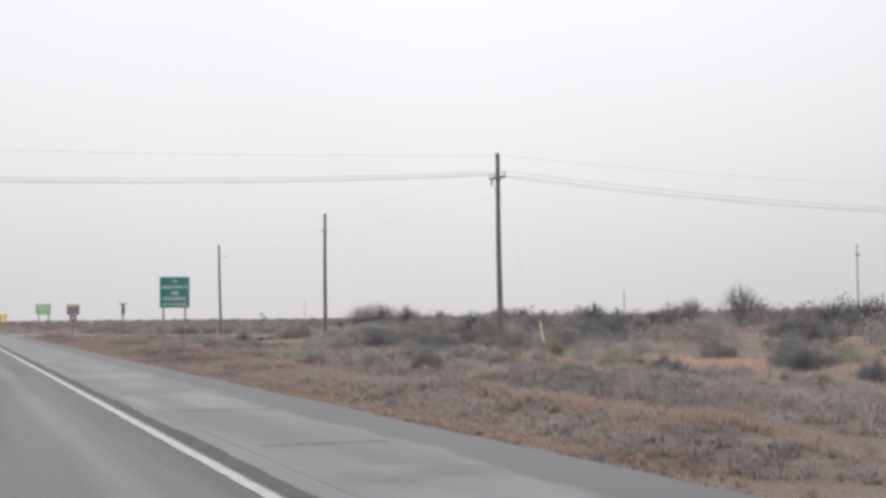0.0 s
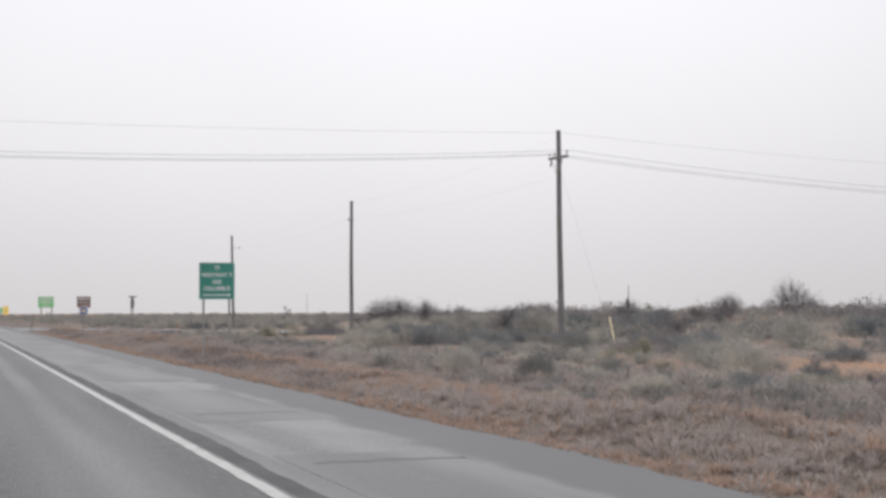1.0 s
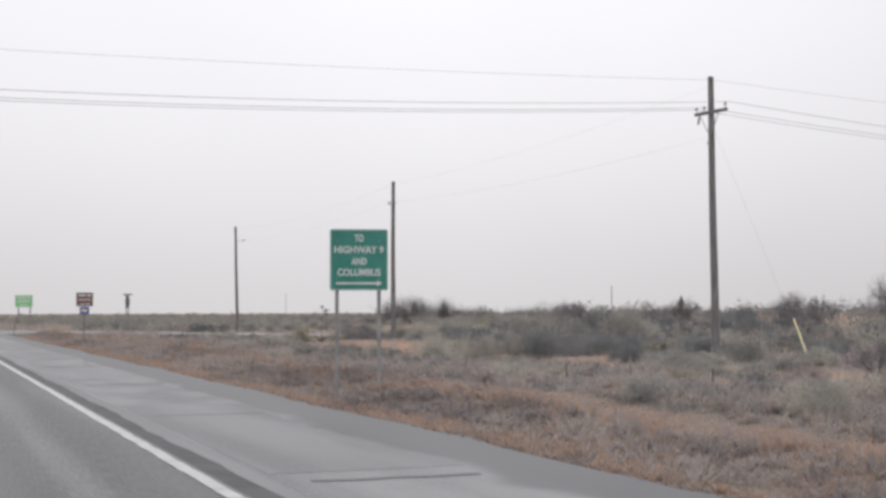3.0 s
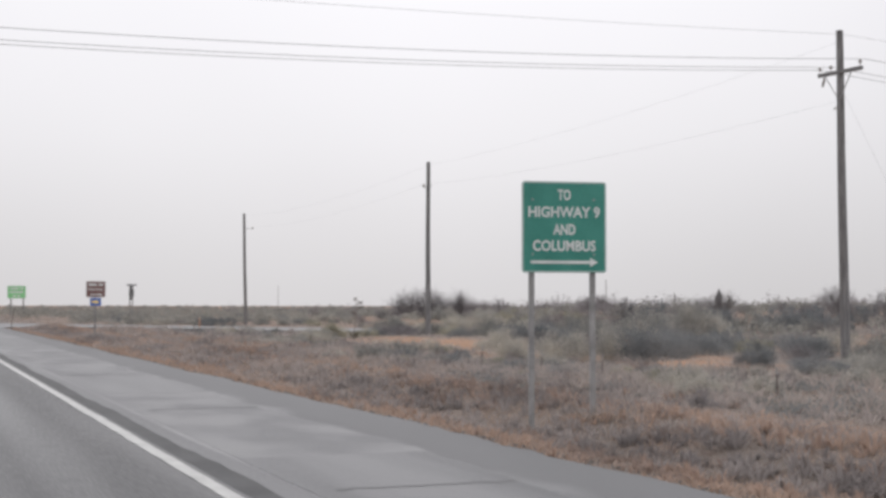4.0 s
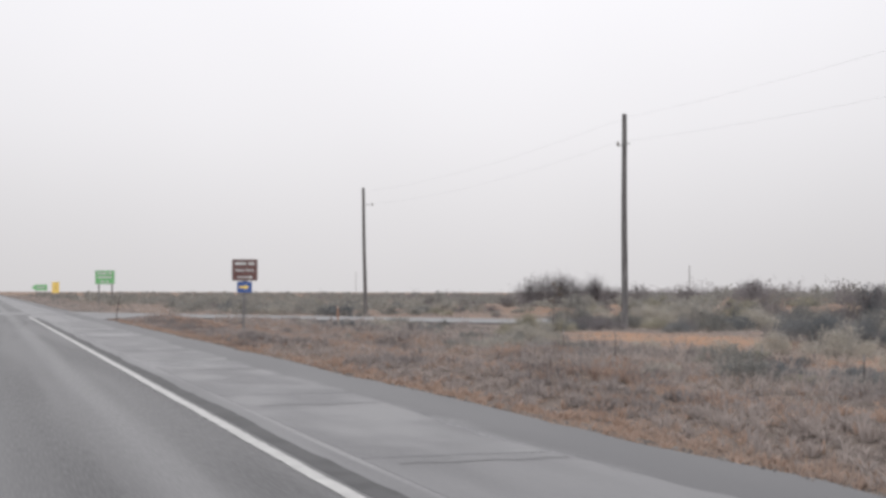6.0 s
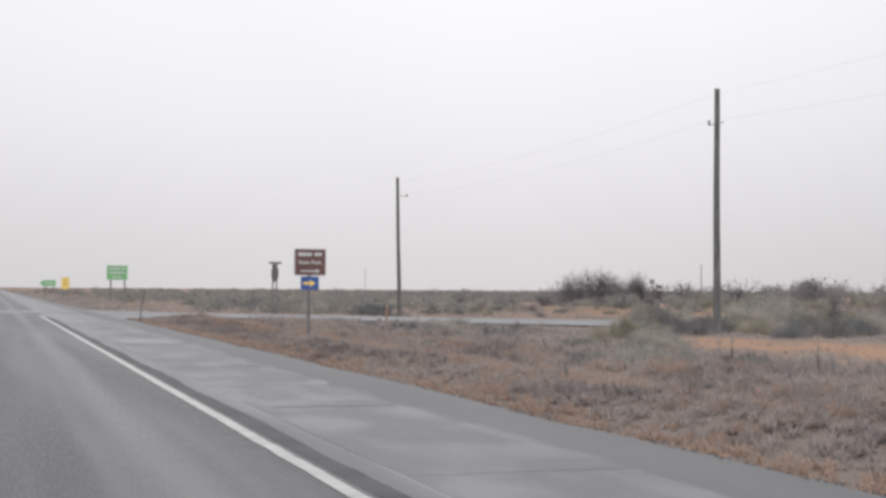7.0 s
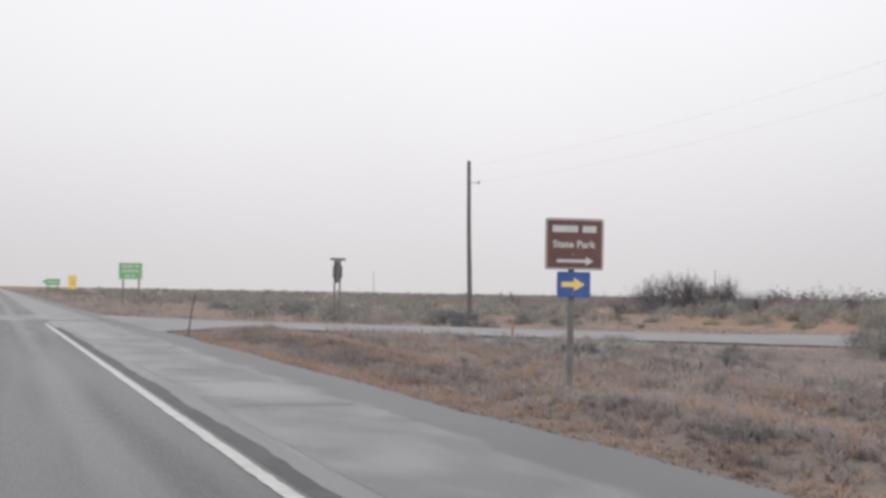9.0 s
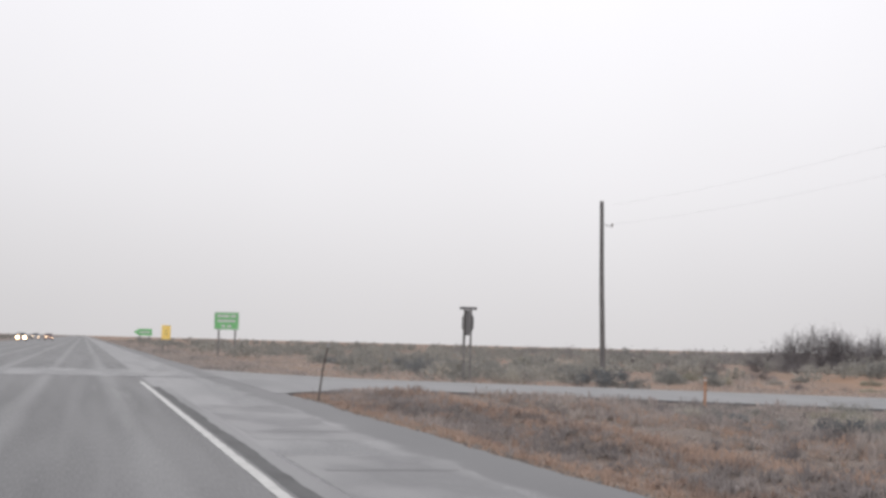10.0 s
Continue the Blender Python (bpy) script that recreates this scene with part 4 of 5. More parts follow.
# a row of old steel fence posts along the verge, with pale tops
fence_rng = random.Random(4)
FENCE = [(11.4 + 0.4 * math.sin(y * 0.11), y) for y in (33.5, 37.2, 41.4, 44.9, 48.0, 51.0, 54.3, 57.5, 60.7, 64.5, 67.9, 71.1, 74.4, 77.3, 80.1, 85.4, 90.6, 96.0)]
for x, y in FENCE + [(30.0, 139.0), (22.0, 141.5), (16.5, 139.8)]:
    f_at = base(x, y)
    fp = thing("fence_post", "thin dark steel fence post with a pale worn top", "fence post", "old fence posts", f_at)
    lean = (fence_rng.uniform(-0.05, 0.05), fence_rng.uniform(-0.05, 0.05))
    h = fence_rng.uniform(0.48, 0.62)
    k = fence_rng.uniform(0.7, 0.82)
    bm = bmesh.new()
    box(bm, (-0.012, -0.003, -0.2), (0.012, 0.003, h * k))
    box(bm, (-0.003, -0.015, -0.2), (0.003, -0.003, h * k))
    bmesh.ops.transform(bm, matrix=Matrix.Shear("XY", 4, lean), verts=bm.verts)
    part("rod", bm, M_TPOST, fp)
    bm = bmesh.new()
    box(bm, (-0.013, -0.005, h * k), (0.013, 0.005, h))
    box(bm, (-0.005, -0.017, h * k), (0.005, -0.005, h))
    bmesh.ops.transform(bm, matrix=Matrix.Shear("XY", 4, lean), verts=bm.verts)
    part("cap", bm, M_STEEL, fp, "pale worn post top")


# ---- vehicles far along the road ----
def vehicle(name, at, paint, label, truck=False, lamp=0.13):
    v = thing(name, label, "vehicle", "distant vehicles", at, 180)
    w, l = (1.95, 5.4) if truck else (1.8, 4.5)
    sill, hood, roof = (0.5, 1.1, 1.85) if truck else (0.3, 0.85, 1.45)
    bm = bmesh.new()
    prof = [(-l / 2, sill), (l / 2, sill), (l / 2, hood - 0.12), (l / 2 - 1.1, hood), (l / 2 - 1.7, roof), (-0.2 if truck else -l / 2 + 1.0, roof), (-0.5 if truck else -l / 2 + 0.4, hood), (-l / 2, hood - 0.05)]
    a = [bm.verts.new((-w / 2 if z <= hood else -w / 2 + 0.18, yy, z)) for yy, z in prof]
    b = [bm.verts.new((w / 2 if z <= hood else w / 2 - 0.18, yy, z)) for yy, z in prof]
    bm.faces.new(a)
    bm.faces.new(b[::-1])
    for i in range(len(a)):
        j = (i + 1) % len(a)
        bm.faces.new((a[j], a[i], b[i], b[j]))
    bmesh.ops.recalc_face_normals(bm, faces=bm.faces[:])
    body = part("body", bm, paint, v)
    bm = bmesh.new()
    y0, y1 = l / 2 - 1.18, l / 2 - 1.66
    vs = [bm.verts.new(c) for c in ((-w / 2 + 0.14, y0 + 0.01, hood + 0.09), (w / 2 - 0.14, y0 + 0.01, hood + 0.09), (w / 2 - 0.26, y1 + 0.02, roof - 0.05), (-w / 2 + 0.26, y1 + 0.02, roof - 0.05))]
    bm.faces.new(vs)
    bmesh.ops.solidify(bm, geom=bm.faces[:], thickness=0.02)
    part("windscreen", bm, M_GLASS, body)
    for sx in (-1, 1):
        bm = bmesh.new()
        tube(bm, [(sx * (w / 2 - 0.28), l / 2 - 0.03, hood - 0.24), (sx * (w / 2 - 0.28), l / 2 + 0.03, hood - 0.24)], lamp, 12)
        part("headlight", bm, M_LAMP, body, "lit headlight")
        for wy in (-l / 2 + 0.85, l / 2 - 0.85):
            bm = bmesh.new()
            tube(bm, [(sx * (w / 2 - 0.2), wy, 0.34), (sx * w / 2, wy, 0.34), (sx * (w / 2 + 0.01), wy, 0.34)], [0.34, 0.34, 0.3], 16)
            wheel = part("wheel", bm, M_RUBBER, v)
            bm = bmesh.new()
            tube(bm, [(sx * (w / 2 + 0.005), wy, 0.34), (sx * (w / 2 + 0.02), wy, 0.34)], [0.2, 0.17], 12)
            part("rim", bm, M_STEEL, wheel)


# the first car's oversized lamp discs imitate headlight glare
vehicle("car", (-12.6, 343, 0.0), M_CARHAZE, "haze-grey oncoming car with glaring headlights on wet road", False, 0.26)
vehicle("car", (-12.5, 417, 0.0), M_CARHAZE, "haze-grey oncoming car with lit headlights far down the road", False, 0.07)
vehicle("car", (-9.0, 394, 0.0), M_CARBODY, "dull reddish oncoming car with lit headlights far down the road", False, 0.07)


# ---- desert plants ----
def leaf_cloud(rng, n, rad, height, size, clumps, flat=0.25, up=0.5, loose=0.17):
    """Leaf quads in clumps over a low dome."""
    th = rng.uniform(0, 2 * np.pi, clumps)
    rr = np.sqrt(rng.uniform(0, 1, clumps)) * 0.86
    top = np.sqrt(np.clip(1 - rr ** 2, 0.05, 1))
    cz = top * rng.uniform(0.25, 0.98, clumps) * height * rng.uniform(0.75, 1.1, clumps)
    cx, cy = rad * rr * np.cos(th), rad * rr * np.sin(th)
    which = rng.randint(0, clumps, n)
    spread = rad * loose
    ctr = np.stack([cx[which], cy[which], cz[which]], 1) + rng.normal(0, 1, (n, 3)) * np.array([spread, spread, height * 0.13])
    ctr[:, 2] = np.clip(ctr[:, 2], 0.03, None)
    out = ctr / np.array([rad, rad, height])
    axis_ = out * 0.9 + rng.normal(0, 0.55, (n, 3)) + np.array([0, 0, up])
    axis_ /= np.linalg.norm(axis_, axis=1, keepdims=True)
    side = np.cross(axis_, rng.normal(0, 1, (n, 3)))
    side /= np.linalg.norm(side, axis=1, keepdims=True)
    ln_ = size * rng.uniform(0.6, 1.5, n)[:, None]
    a, s = axis_ * ln_, side * ln_ * flat
    verts = np.stack([ctr - a * 0.5, ctr + s, ctr + a * 0.5, ctr - s], 1).reshape(-1, 3)
    return verts, np.arange(4 * n).reshape(n, 4)


def twig_mesh(rng, stems, rad, height, depth=3, thick=0.028, kids=3):
    """Branching stems as three-sided rods."""
    segs = []

    def grow(p, d, length, r, level):
        mid = p + d * length * 0.5 + rng.normal(0, 0.05, 3) * length
        end = p + d * length + rng.normal(0, 0.06, 3) * length
        segs.append((p, mid, r, r * 0.8))
        segs.append((mid, end, r * 0.8, r * 0.6))
        if level < depth:
            for _ in range(kids):
                nd = d + rng.normal(0, 0.5, 3) + np.array([0, 0, 0.12])
                nd /= np.linalg.norm(nd)
                grow(mid if rng.uniform() < 0.4 else end, nd, length * rng.uniform(0.55, 0.85), r * 0.58, level + 1)

    for _ in range(stems):
        a = rng.uniform(0, 2 * np.pi)
        sp = rng.uniform(0.2, 1.0)
        d = np.array([math.cos(a) * sp * rad / height * 0.9, math.sin(a) * sp * rad / height * 0.9, 1.0])
        d /= np.linalg.norm(d)
        grow(np.array([math.cos(a) * 0.02, math.sin(a) * 0.02, -0.08]), d, height * 0.42, thick, 1)
    p = np.array([s[0] for s in segs])
    q = np.array([s[1] for s in segs])
    r0 = np.array([s[2] for s in segs])[:, None]
    r1 = np.array([s[3] for s in segs])[:, None]
    d = q - p
    d /= np.linalg.norm(d, axis=1, keepdims=True) + 1e-9
    u = np.cross(d, np.array([0.3, 0.9, 0.2]))
    u /= np.linalg.norm(u, axis=1, keepdims=True) + 1e-9
    v = np.cross(d, u)
    vs = []
    for base_p, r in ((p, r0), (q, r1)):
        for k in range(3):
            vs.append(base_p + r * (u * math.cos(2.0944 * k) + v * math.sin(2.0944 * k)))
    verts = np.stack(vs, 1).reshape(-1, 3)
    i = np.arange(len(segs))[:, None] * 6
    faces = np.concatenate([i + np.array([[k, (k + 1) % 3, 3 + (k + 1) % 3, 3 + k]]) for k in range(3)])
    return verts, faces


def make_shrub(name, seed, rad, height, leaves, size, clumps, mat, label, stems=7, flat=0.25, depth=3, thick=0.02, loose=0.15, twigs=1.0):
    rng = np.random.RandomState(seed)
    s = thing(name, label, "shrub", "desert shrubs", (0, 0, -50))
    v, f = leaf_cloud(rng, leaves, rad, height * (0.78 if mat is M_DARK else 1.0), size, clumps, flat, loose=loose * (1.0 if twigs == 1.0 else 0.6))
    new("crown", fast_mesh("crown", v, f, mat)).parent = s
    v, f = twig_mesh(rng, int(stems * twigs), rad, height, depth, thick * (1.25 if twigs < 1 else 1.0), 3 if mat is M_DARK else 2)
    new("branchwork", fast_mesh("branchwork", v, f, M_TWIG if mat is not M_DARK else M_DARK)).parent = s
    return s


SAGE_WORDS, WIDE_WORDS = "rounded grey-green desert shrub on reddish sand", "broad grey-green desert shrub on reddish sand"
OLIVE_WORDS, LOW_WORDS = "small olive desert bush on reddish sand", "low olive-brown desert bush on sand"
SALT_WORDS = "dense dark bluish-green desert shrub on reddish sand"
MESQ_WORDS, BIG_WORDS = "dark leafless mesquite bush with fine twigs", "large dark leafless mesquite bush with fine twigs"


def shrub_set(share, grow, seed):
    """The ten kinds of shrub; share thins the leaves and grow enlarges them."""
    n = lambda k: int(k * share)
    thin = 1.0 if share == 1.0 else 0.6
    return [
        make_shrub("sagebrush", seed + 1, 1.25, 1.15, n(4800), 0.065 * grow, 30, M_SAGE, SAGE_WORDS, twigs=thin),
        make_shrub("sagebrush", seed + 2, 1.0, 0.85, n(3600), 0.06 * grow, 22, M_SAGE, SAGE_WORDS, twigs=thin),
        make_shrub("sagebrush", seed + 3, 1.55, 1.2, n(5600), 0.07 * grow, 40, M_SAGE, WIDE_WORDS, twigs=thin),
        make_shrub("creosote_bush", seed + 4, 0.9, 1.0, n(2600), 0.07 * grow, 22, M_OLIVE, OLIVE_WORDS, twigs=thin),
        make_shrub("creosote_bush", seed + 5, 1.2, 0.8, n(3200), 0.07 * grow, 26, M_OLIVE, LOW_WORDS, twigs=thin),
        make_shrub("mesquite_bush", seed + 6, 1.7, 1.7, n(1900), 0.10 * grow, 46, M_DARK, MESQ_WORDS, 16, 0.10, 4, 0.026, 0.13, twigs=thin),
        make_shrub("mesquite_bush", seed + 7, 2.2, 2.2, n(2200), 0.11 * grow, 60, M_DARK, BIG_WORDS, 22, 0.10, 4, 0.030, 0.12, twigs=thin),
        make_shrub("mesquite_bush", seed + 8, 1.3, 1.2, n(2200), 0.09 * grow, 36, M_DARK, MESQ_WORDS, 10, 0.10, 4, 0.022, 0.13, twigs=thin),
        make_shrub("saltbush", seed + 9, 1.3, 1.0, n(5600), 0.062 * grow, 34, M_SALT, SALT_WORDS, 8, twigs=thin),
        make_shrub("saltbush", seed + 10, 1.6, 1.05, n(6400), 0.066 * grow, 44, M_SALT, SALT_WORDS, 9, twigs=thin),
    ]


SHRUBS = shrub_set(1.0, 1.0, 0)
SHRUBS_FAR = shrub_set(0.36, 1.45, 40)
SAGE, OLIVE, MESQ = (0, 1, 2), (3, 4), (5, 6, 7)
plant_rng = random.Random(21)
planted = []


def clear_of(x, y, r):
    if 112 - r < y < 133 + r and x < 70 or any((x - a) ** 2 + (0.7 * (y - b)) ** 2 < (0.8 * c) ** 2 for a, b, c in SANDY):
        return False
    return all((x - a) ** 2 + (y - b) ** 2 > (0.62 * (r + c)) ** 2 for a, b, c in planted)


def plant(kind, x, y, scale, tall=1.0, full=False):
    src = (SHRUBS_FAR if (x > 27 or y > 112 or scale < 0.6) and not full else SHRUBS)[kind]
    ob = copy_thing(src, pose(x, y, float(land(x, y)) - 0.04, 0, 0, plant_rng.uniform(0, 360)))
    ob.scale = (scale, scale, scale * tall)
    planted.append((x, y, 1.3 * scale))
    return ob


# dark leafless mesquite along the skyline
for kind, x, y, s, tall in (
        (6, 47.6, 169.0, 1.15, 1.3), (6, 49.4, 168.0, 1.15, 1.4), (6, 51.2, 169.4, 1.1, 1.4), (6, 53.4, 168.2, 0.9, 1.65), (7, 46.6, 168.4, 1.0, 0.9), (4, 50.4, 166.0, 0.9, 0.9), (7, 49.0, 167.2, 1.1, 1.0), (7, 51.4, 167.6, 1.1, 1.0), (7, 54.8, 168.4, 1.0, 0.8), (5, 46.0, 172.0, 0.9, 0.9),
        (7, 43.4, 173.5, 0.9, 0.9), (5, 38.6, 170.0, 0.9, 0.8), (6, 63.2, 104.0, 1.15, 1.45), (6, 56.6, 82.0, 0.85, 1.3), (5, 58.6, 83.0, 1.1, 1.4), (6, 60.6, 82.6, 0.9, 1.35), (9, 57.2, 80.6, 1.1, 1.3), (9, 53.8, 81.9, 1.1, 1.2), (9, 60.2, 80.4, 1.1, 1.3), (9, 49.9, 88.3, 1.0, 1.0), (9, 47.0, 72.0, 1.0, 1.3), (8, 44.4, 66.0, 0.9, 1.2), (6, 74.0, 131.0, 1.1, 1.1), (6, 56.5, 175.8, 1.25, 1.0),
        (5, 66.5, 106.0, 1.0, 1.2), (6, 62.0, 130.6, 1.0, 1.25)):
    plant(kind, x, y, s, tall, True)
# shrubs beyond the side road
for kind, x, y, s, tall in ((3, 48.6, 162.6, 0.8, 0.95), (1, 41.0, 157.0, 0.6, 0.7), (4, 44.2, 154.0, 0.6, 0.8), (1, 38.0, 154.6, 0.6, 0.7), (4, 36.0, 141.0, 0.5, 0.7), (1, 47.0, 147.0, 0.7, 0.9), (4, 33.6, 157.0, 0.8, 0.8), (0, 30.0, 152.0, 0.7, 0.8), (3, 50.6, 164.4, 0.7, 0.9), (1, 46.4, 165.6, 0.8, 0.9), (0, 49.4, 150.4, 0.7, 1.0), (4, 51.6, 152.4, 0.9, 1.1), (3, 53.4, 154.6, 0.9, 1.1), (7, 54.4, 157.0, 0.8, 0.9), (7, 35.5, 147.4, 0.45, 0.9), (1, 26.0, 138.0, 0.7, 0.9), (0, 24.6, 139.5, 0.6, 0.85), (3, 32.0, 149.5, 0.8, 0.6)):
    plant(kind, x, y, s, tall, True)
# brown and olive bushes on the slope beyond the sand
slope_rng = random.Random(15)
for k in range(26):
    x = 45.5 + 0.75 * k + slope_rng.uniform(-0.6, 0.6)
    plant(slope_rng.choice((4, 7, 3, 4, 1)), x, 138 + slope_rng.uniform(0, 16), slope_rng.uniform(0.55, 0.95), slope_rng.uniform(0.8, 1.1), True)
# shrubs between the first pole and the road
for kind, x, y, s, tall in (
        (1, 9.7, 29.8, 0.5, 0.9), (8, 18.3, 36.9, 0.5, 1.4), (9, 21.8, 35.2, 0.58, 1.45), (8, 20.1, 29.2, 0.42, 1.6), (8, 23.4, 36.4, 0.5, 1.3), (1, 10.7, 37.0, 0.5, 1.5), (2, 17.4, 38.9, 0.56, 1.35), (0, 14.2, 40.2, 0.5, 0.75), (2, 10.0, 40.6, 0.42, 1.3), (1, 9.3, 44.2, 0.55, 0.95),
        (1, 17.8, 45.0, 0.5, 1.0), (8, 25.3, 45.3, 0.6, 1.1), (3, 21.7, 52.6, 0.7, 1.2), (2, 11.2, 54.0, 0.35, 1.3), (1, 15.1, 57.4, 0.35, 1.0), (9, 27.4, 58.4, 0.95, 1.0), (7, 26.8, 59.8, 0.65, 1.15)):
    plant(kind, x, y, s, tall, True)
for kind, x, y, s, tall in (
        (8, 29.6, 61.2, 0.65, 1.3), (8, 19.6, 61.2, 0.65, 0.8), (2, 36.0, 63.2, 0.9, 1.55), (8, 20.2, 64.8, 0.5, 1.6), (9, 29.2, 66.2, 0.65, 1.1), (9, 19.4, 69.2, 0.78, 1.5), (0, 18.6, 70.4, 0.62, 1.5), (2, 17.2, 71.0, 0.72, 1.3),
        (1, 16.2, 72.4, 0.72, 1.35), (8, 22.9, 74.0, 0.72, 1.45), (9, 28.8, 74.0, 0.7, 1.4), (9, 25.0, 76.0, 0.95, 0.95), (2, 32.6, 77.4, 0.7, 1.15), (8, 27.2, 77.7, 0.6, 1.6), (2, 24.6, 79.0, 0.95, 1.35)):
    plant(kind, x, y, s, tall, True)
# shrubs round the second pole
for kind, x, y, s, tall in (
        (0, 12.0, 82.8, 0.42, 0.85), (9, 32.4, 80.0, 0.8, 1.0), (9, 24.2, 88.0, 0.85, 1.25), (8, 25.6, 87.0, 0.85, 1.2), (8, 26.8, 86.2, 0.7, 1.2), (7, 32.2, 89.4, 0.8, 1.2),
        (2, 34.6, 91.0, 1.1, 1.5), (7, 21.8, 101.2, 0.65, 1.0), (7, 22.9, 102.0, 0.7, 1.05), (7, 24.0, 103.4, 0.7, 1.0), (4, 20.4, 100.4, 0.6, 1.1), (8, 24.4, 107.4, 0.6, 0.9), (8, 25.4, 99.4, 0.6, 1.2), (0, 26.6, 98.6, 0.65, 1.1), (9, 28.4, 100.2, 0.7, 1.2), (7, 27.0, 101.6, 0.55, 1.1), (2, 30.2, 101.0, 0.7, 1.2), (8, 32.0, 102.4, 0.75, 1.2), (0, 33.8, 103.6, 0.8, 1.2), (3, 31.4, 104.6, 0.8, 1.3), (2, 35.6, 104.8, 0.8, 1.2), (7, 34.6, 107.0, 0.9, 1.3), (8, 21.2, 101.0, 0.5, 0.8), (7, 37.6, 105.4, 0.9, 1.2), (7, 25.2, 107.6, 0.7, 1.0), (4, 27.2, 105.0, 0.7, 1.1), (0, 28.0, 105.6, 0.7, 1.2), (2, 29.8, 105.6, 0.75, 1.25), (2, 31.0, 109.0, 1.0, 1.2)):
    plant(kind, x, y, s, tall, True)

# an olive bush and pale rounded mounds on the near side of the second pole
for kind, x, y, s, tall in (
        (3, 17.2, 97.0, 0.85, 1.15), (3, 18.0, 97.6, 0.8, 1.0), (4, 16.5, 96.4, 0.5, 1.2), (2, 13.9, 88.0, 0.5, 1.1), (0, 14.7, 88.6, 0.5, 1.1), (1, 13.1, 87.2, 0.5, 1.1), (1, 15.4, 89.8, 0.5, 1.0), (1, 12.6, 90.0, 0.4, 1.1), (2, 11.3, 83.4, 0.4, 1.0)):
    plant(kind, x, y, s, tall, True)
# a belt of shrubs in front of the side road, and taller dark ones behind it on the rise
belt_rng = random.Random(58)
x = 24.6
while x < 50:
    y = min(108.6 + (x - 24) * 0.2, 110.5) + belt_rng.uniform(-0.8, 1.0)
    plant(belt_rng.choice((0, 2, 1, 8, 9, 3, 2)), x, y, belt_rng.uniform(0.6, 0.9), belt_rng.uniform(1.0, 1.35), x < 34)
    x += belt_rng.uniform(0.7, 1.1) if x < 30 else belt_rng.uniform(1.0, 1.7)
for k in range(16):
    plant(belt_rng.choice((9, 8, 5, 7, 9)), 37 + 1.35 * k + belt_rng.uniform(-0.6, 0.6), 99 + belt_rng.uniform(0, 9), belt_rng.uniform(0.95, 1.3), belt_rng.uniform(1.15, 1.5))

low_rng = random.Random(77)
low = 0
while low < 200:
    x, y = 7.2 + 9.8 * low_rng.random() ** 0.6, low_rng.uniform(22, 112)
    r = low_rng.uniform(0.22, 0.5) * (0.8 if x < 9 else 1.0)
    if clear_of(x, y, 1.3 * r) and not (84 < y < 98 and x > 11) or (y > 100 and x > 9 and low_rng.random() < 0.3):
        plant(low_rng.choice((4, 1, 7, 4, 1, 8, 7, 2)), x, y, r, low_rng.uniform(0.7, 1.0))
    low += 1

tries = 0
while len(planted) < 560 and tries < 12000:
    tries += 1
    y = 18 + 172 * plant_rng.random() ** 1.25
    x = 15.0 + (plant_rng.random() ** 1.7) * 62
    if x > 14 + 0.80 * (y + 12) or (96 < y < 134 and x < 30) or (131 < y < 157 and 24 < x < 45):
        continue
    pick = plant_rng.random()
    if x > 38:
        kind = plant_rng.choice(MESQ if pick < 0.55 else SAGE)
    else:
        kind = plant_rng.choice(SAGE if pick < 0.58 else OLIVE if pick < 0.68 else (8, 9) if pick < 0.86 else (7,))
    if 82 < y < 99 and x < 20 or y < 38 and x < 25:
        continue
    s = plant_rng.uniform(0.5, 1.05) * (1.0 if x > 19 else 0.8) * (1.25 if x > 45 else 1.0)
    if clear_of(x, y, 1.3 * s):
        plant(kind, x, y, s, plant_rng.uniform(0.75, 1.1))
for s in (*SHRUBS, *SHRUBS_FAR):
    for o in (*s.children_recursive, s):
        bpy.data.objects.remove(o)

# uncounted scrub that runs to the horizon
far_rng = np.random.RandomState(31)
variants = []
for k in range(6):
    variants.append(leaf_cloud(far_rng, 190, 1.3, 1.15, 0.18, 24, 0.26, 0.3, 0.14))


def scrub(name, spots, mat, label):
    vs, n = [], 0
    for x, y, s, tall in spots:
        v = variants[far_rng.randint(6)][0]
        a = far_rng.uniform(0, 6.28)
        ca, sa = math.cos(a), math.sin(a)
        w = np.stack([(v[:, 0] * ca - v[:, 1] * sa) * s + x, (v[:, 0] * sa + v[:, 1] * ca) * s + y, v[:, 2] * s * tall + float(land(x, y)) - 0.05], 1)
        vs.append(w)
    verts = np.concatenate(vs)
    return tagged(new(name, fast_mesh(name, verts, np.arange(len(verts)).reshape(-1, 4), mat)), label, "scrub", kind="stuff")


def spots_in(count, y0, y1, rule, s0, s1):
    out = []
    while len(out) < count:
        y = y0 + (y1 - y0) * far_rng.uniform() ** 1.2
        lo, hi = rule(y)
        x = far_rng.uniform(lo, hi)
        if 108 < y < 136 and x < 90 or 131 < y < 157 and 24 < x < 45:
            continue
        out.append((x, y, far_rng.uniform(s0, s1), far_rng.uniform(0.7, 1.15)))
    return out


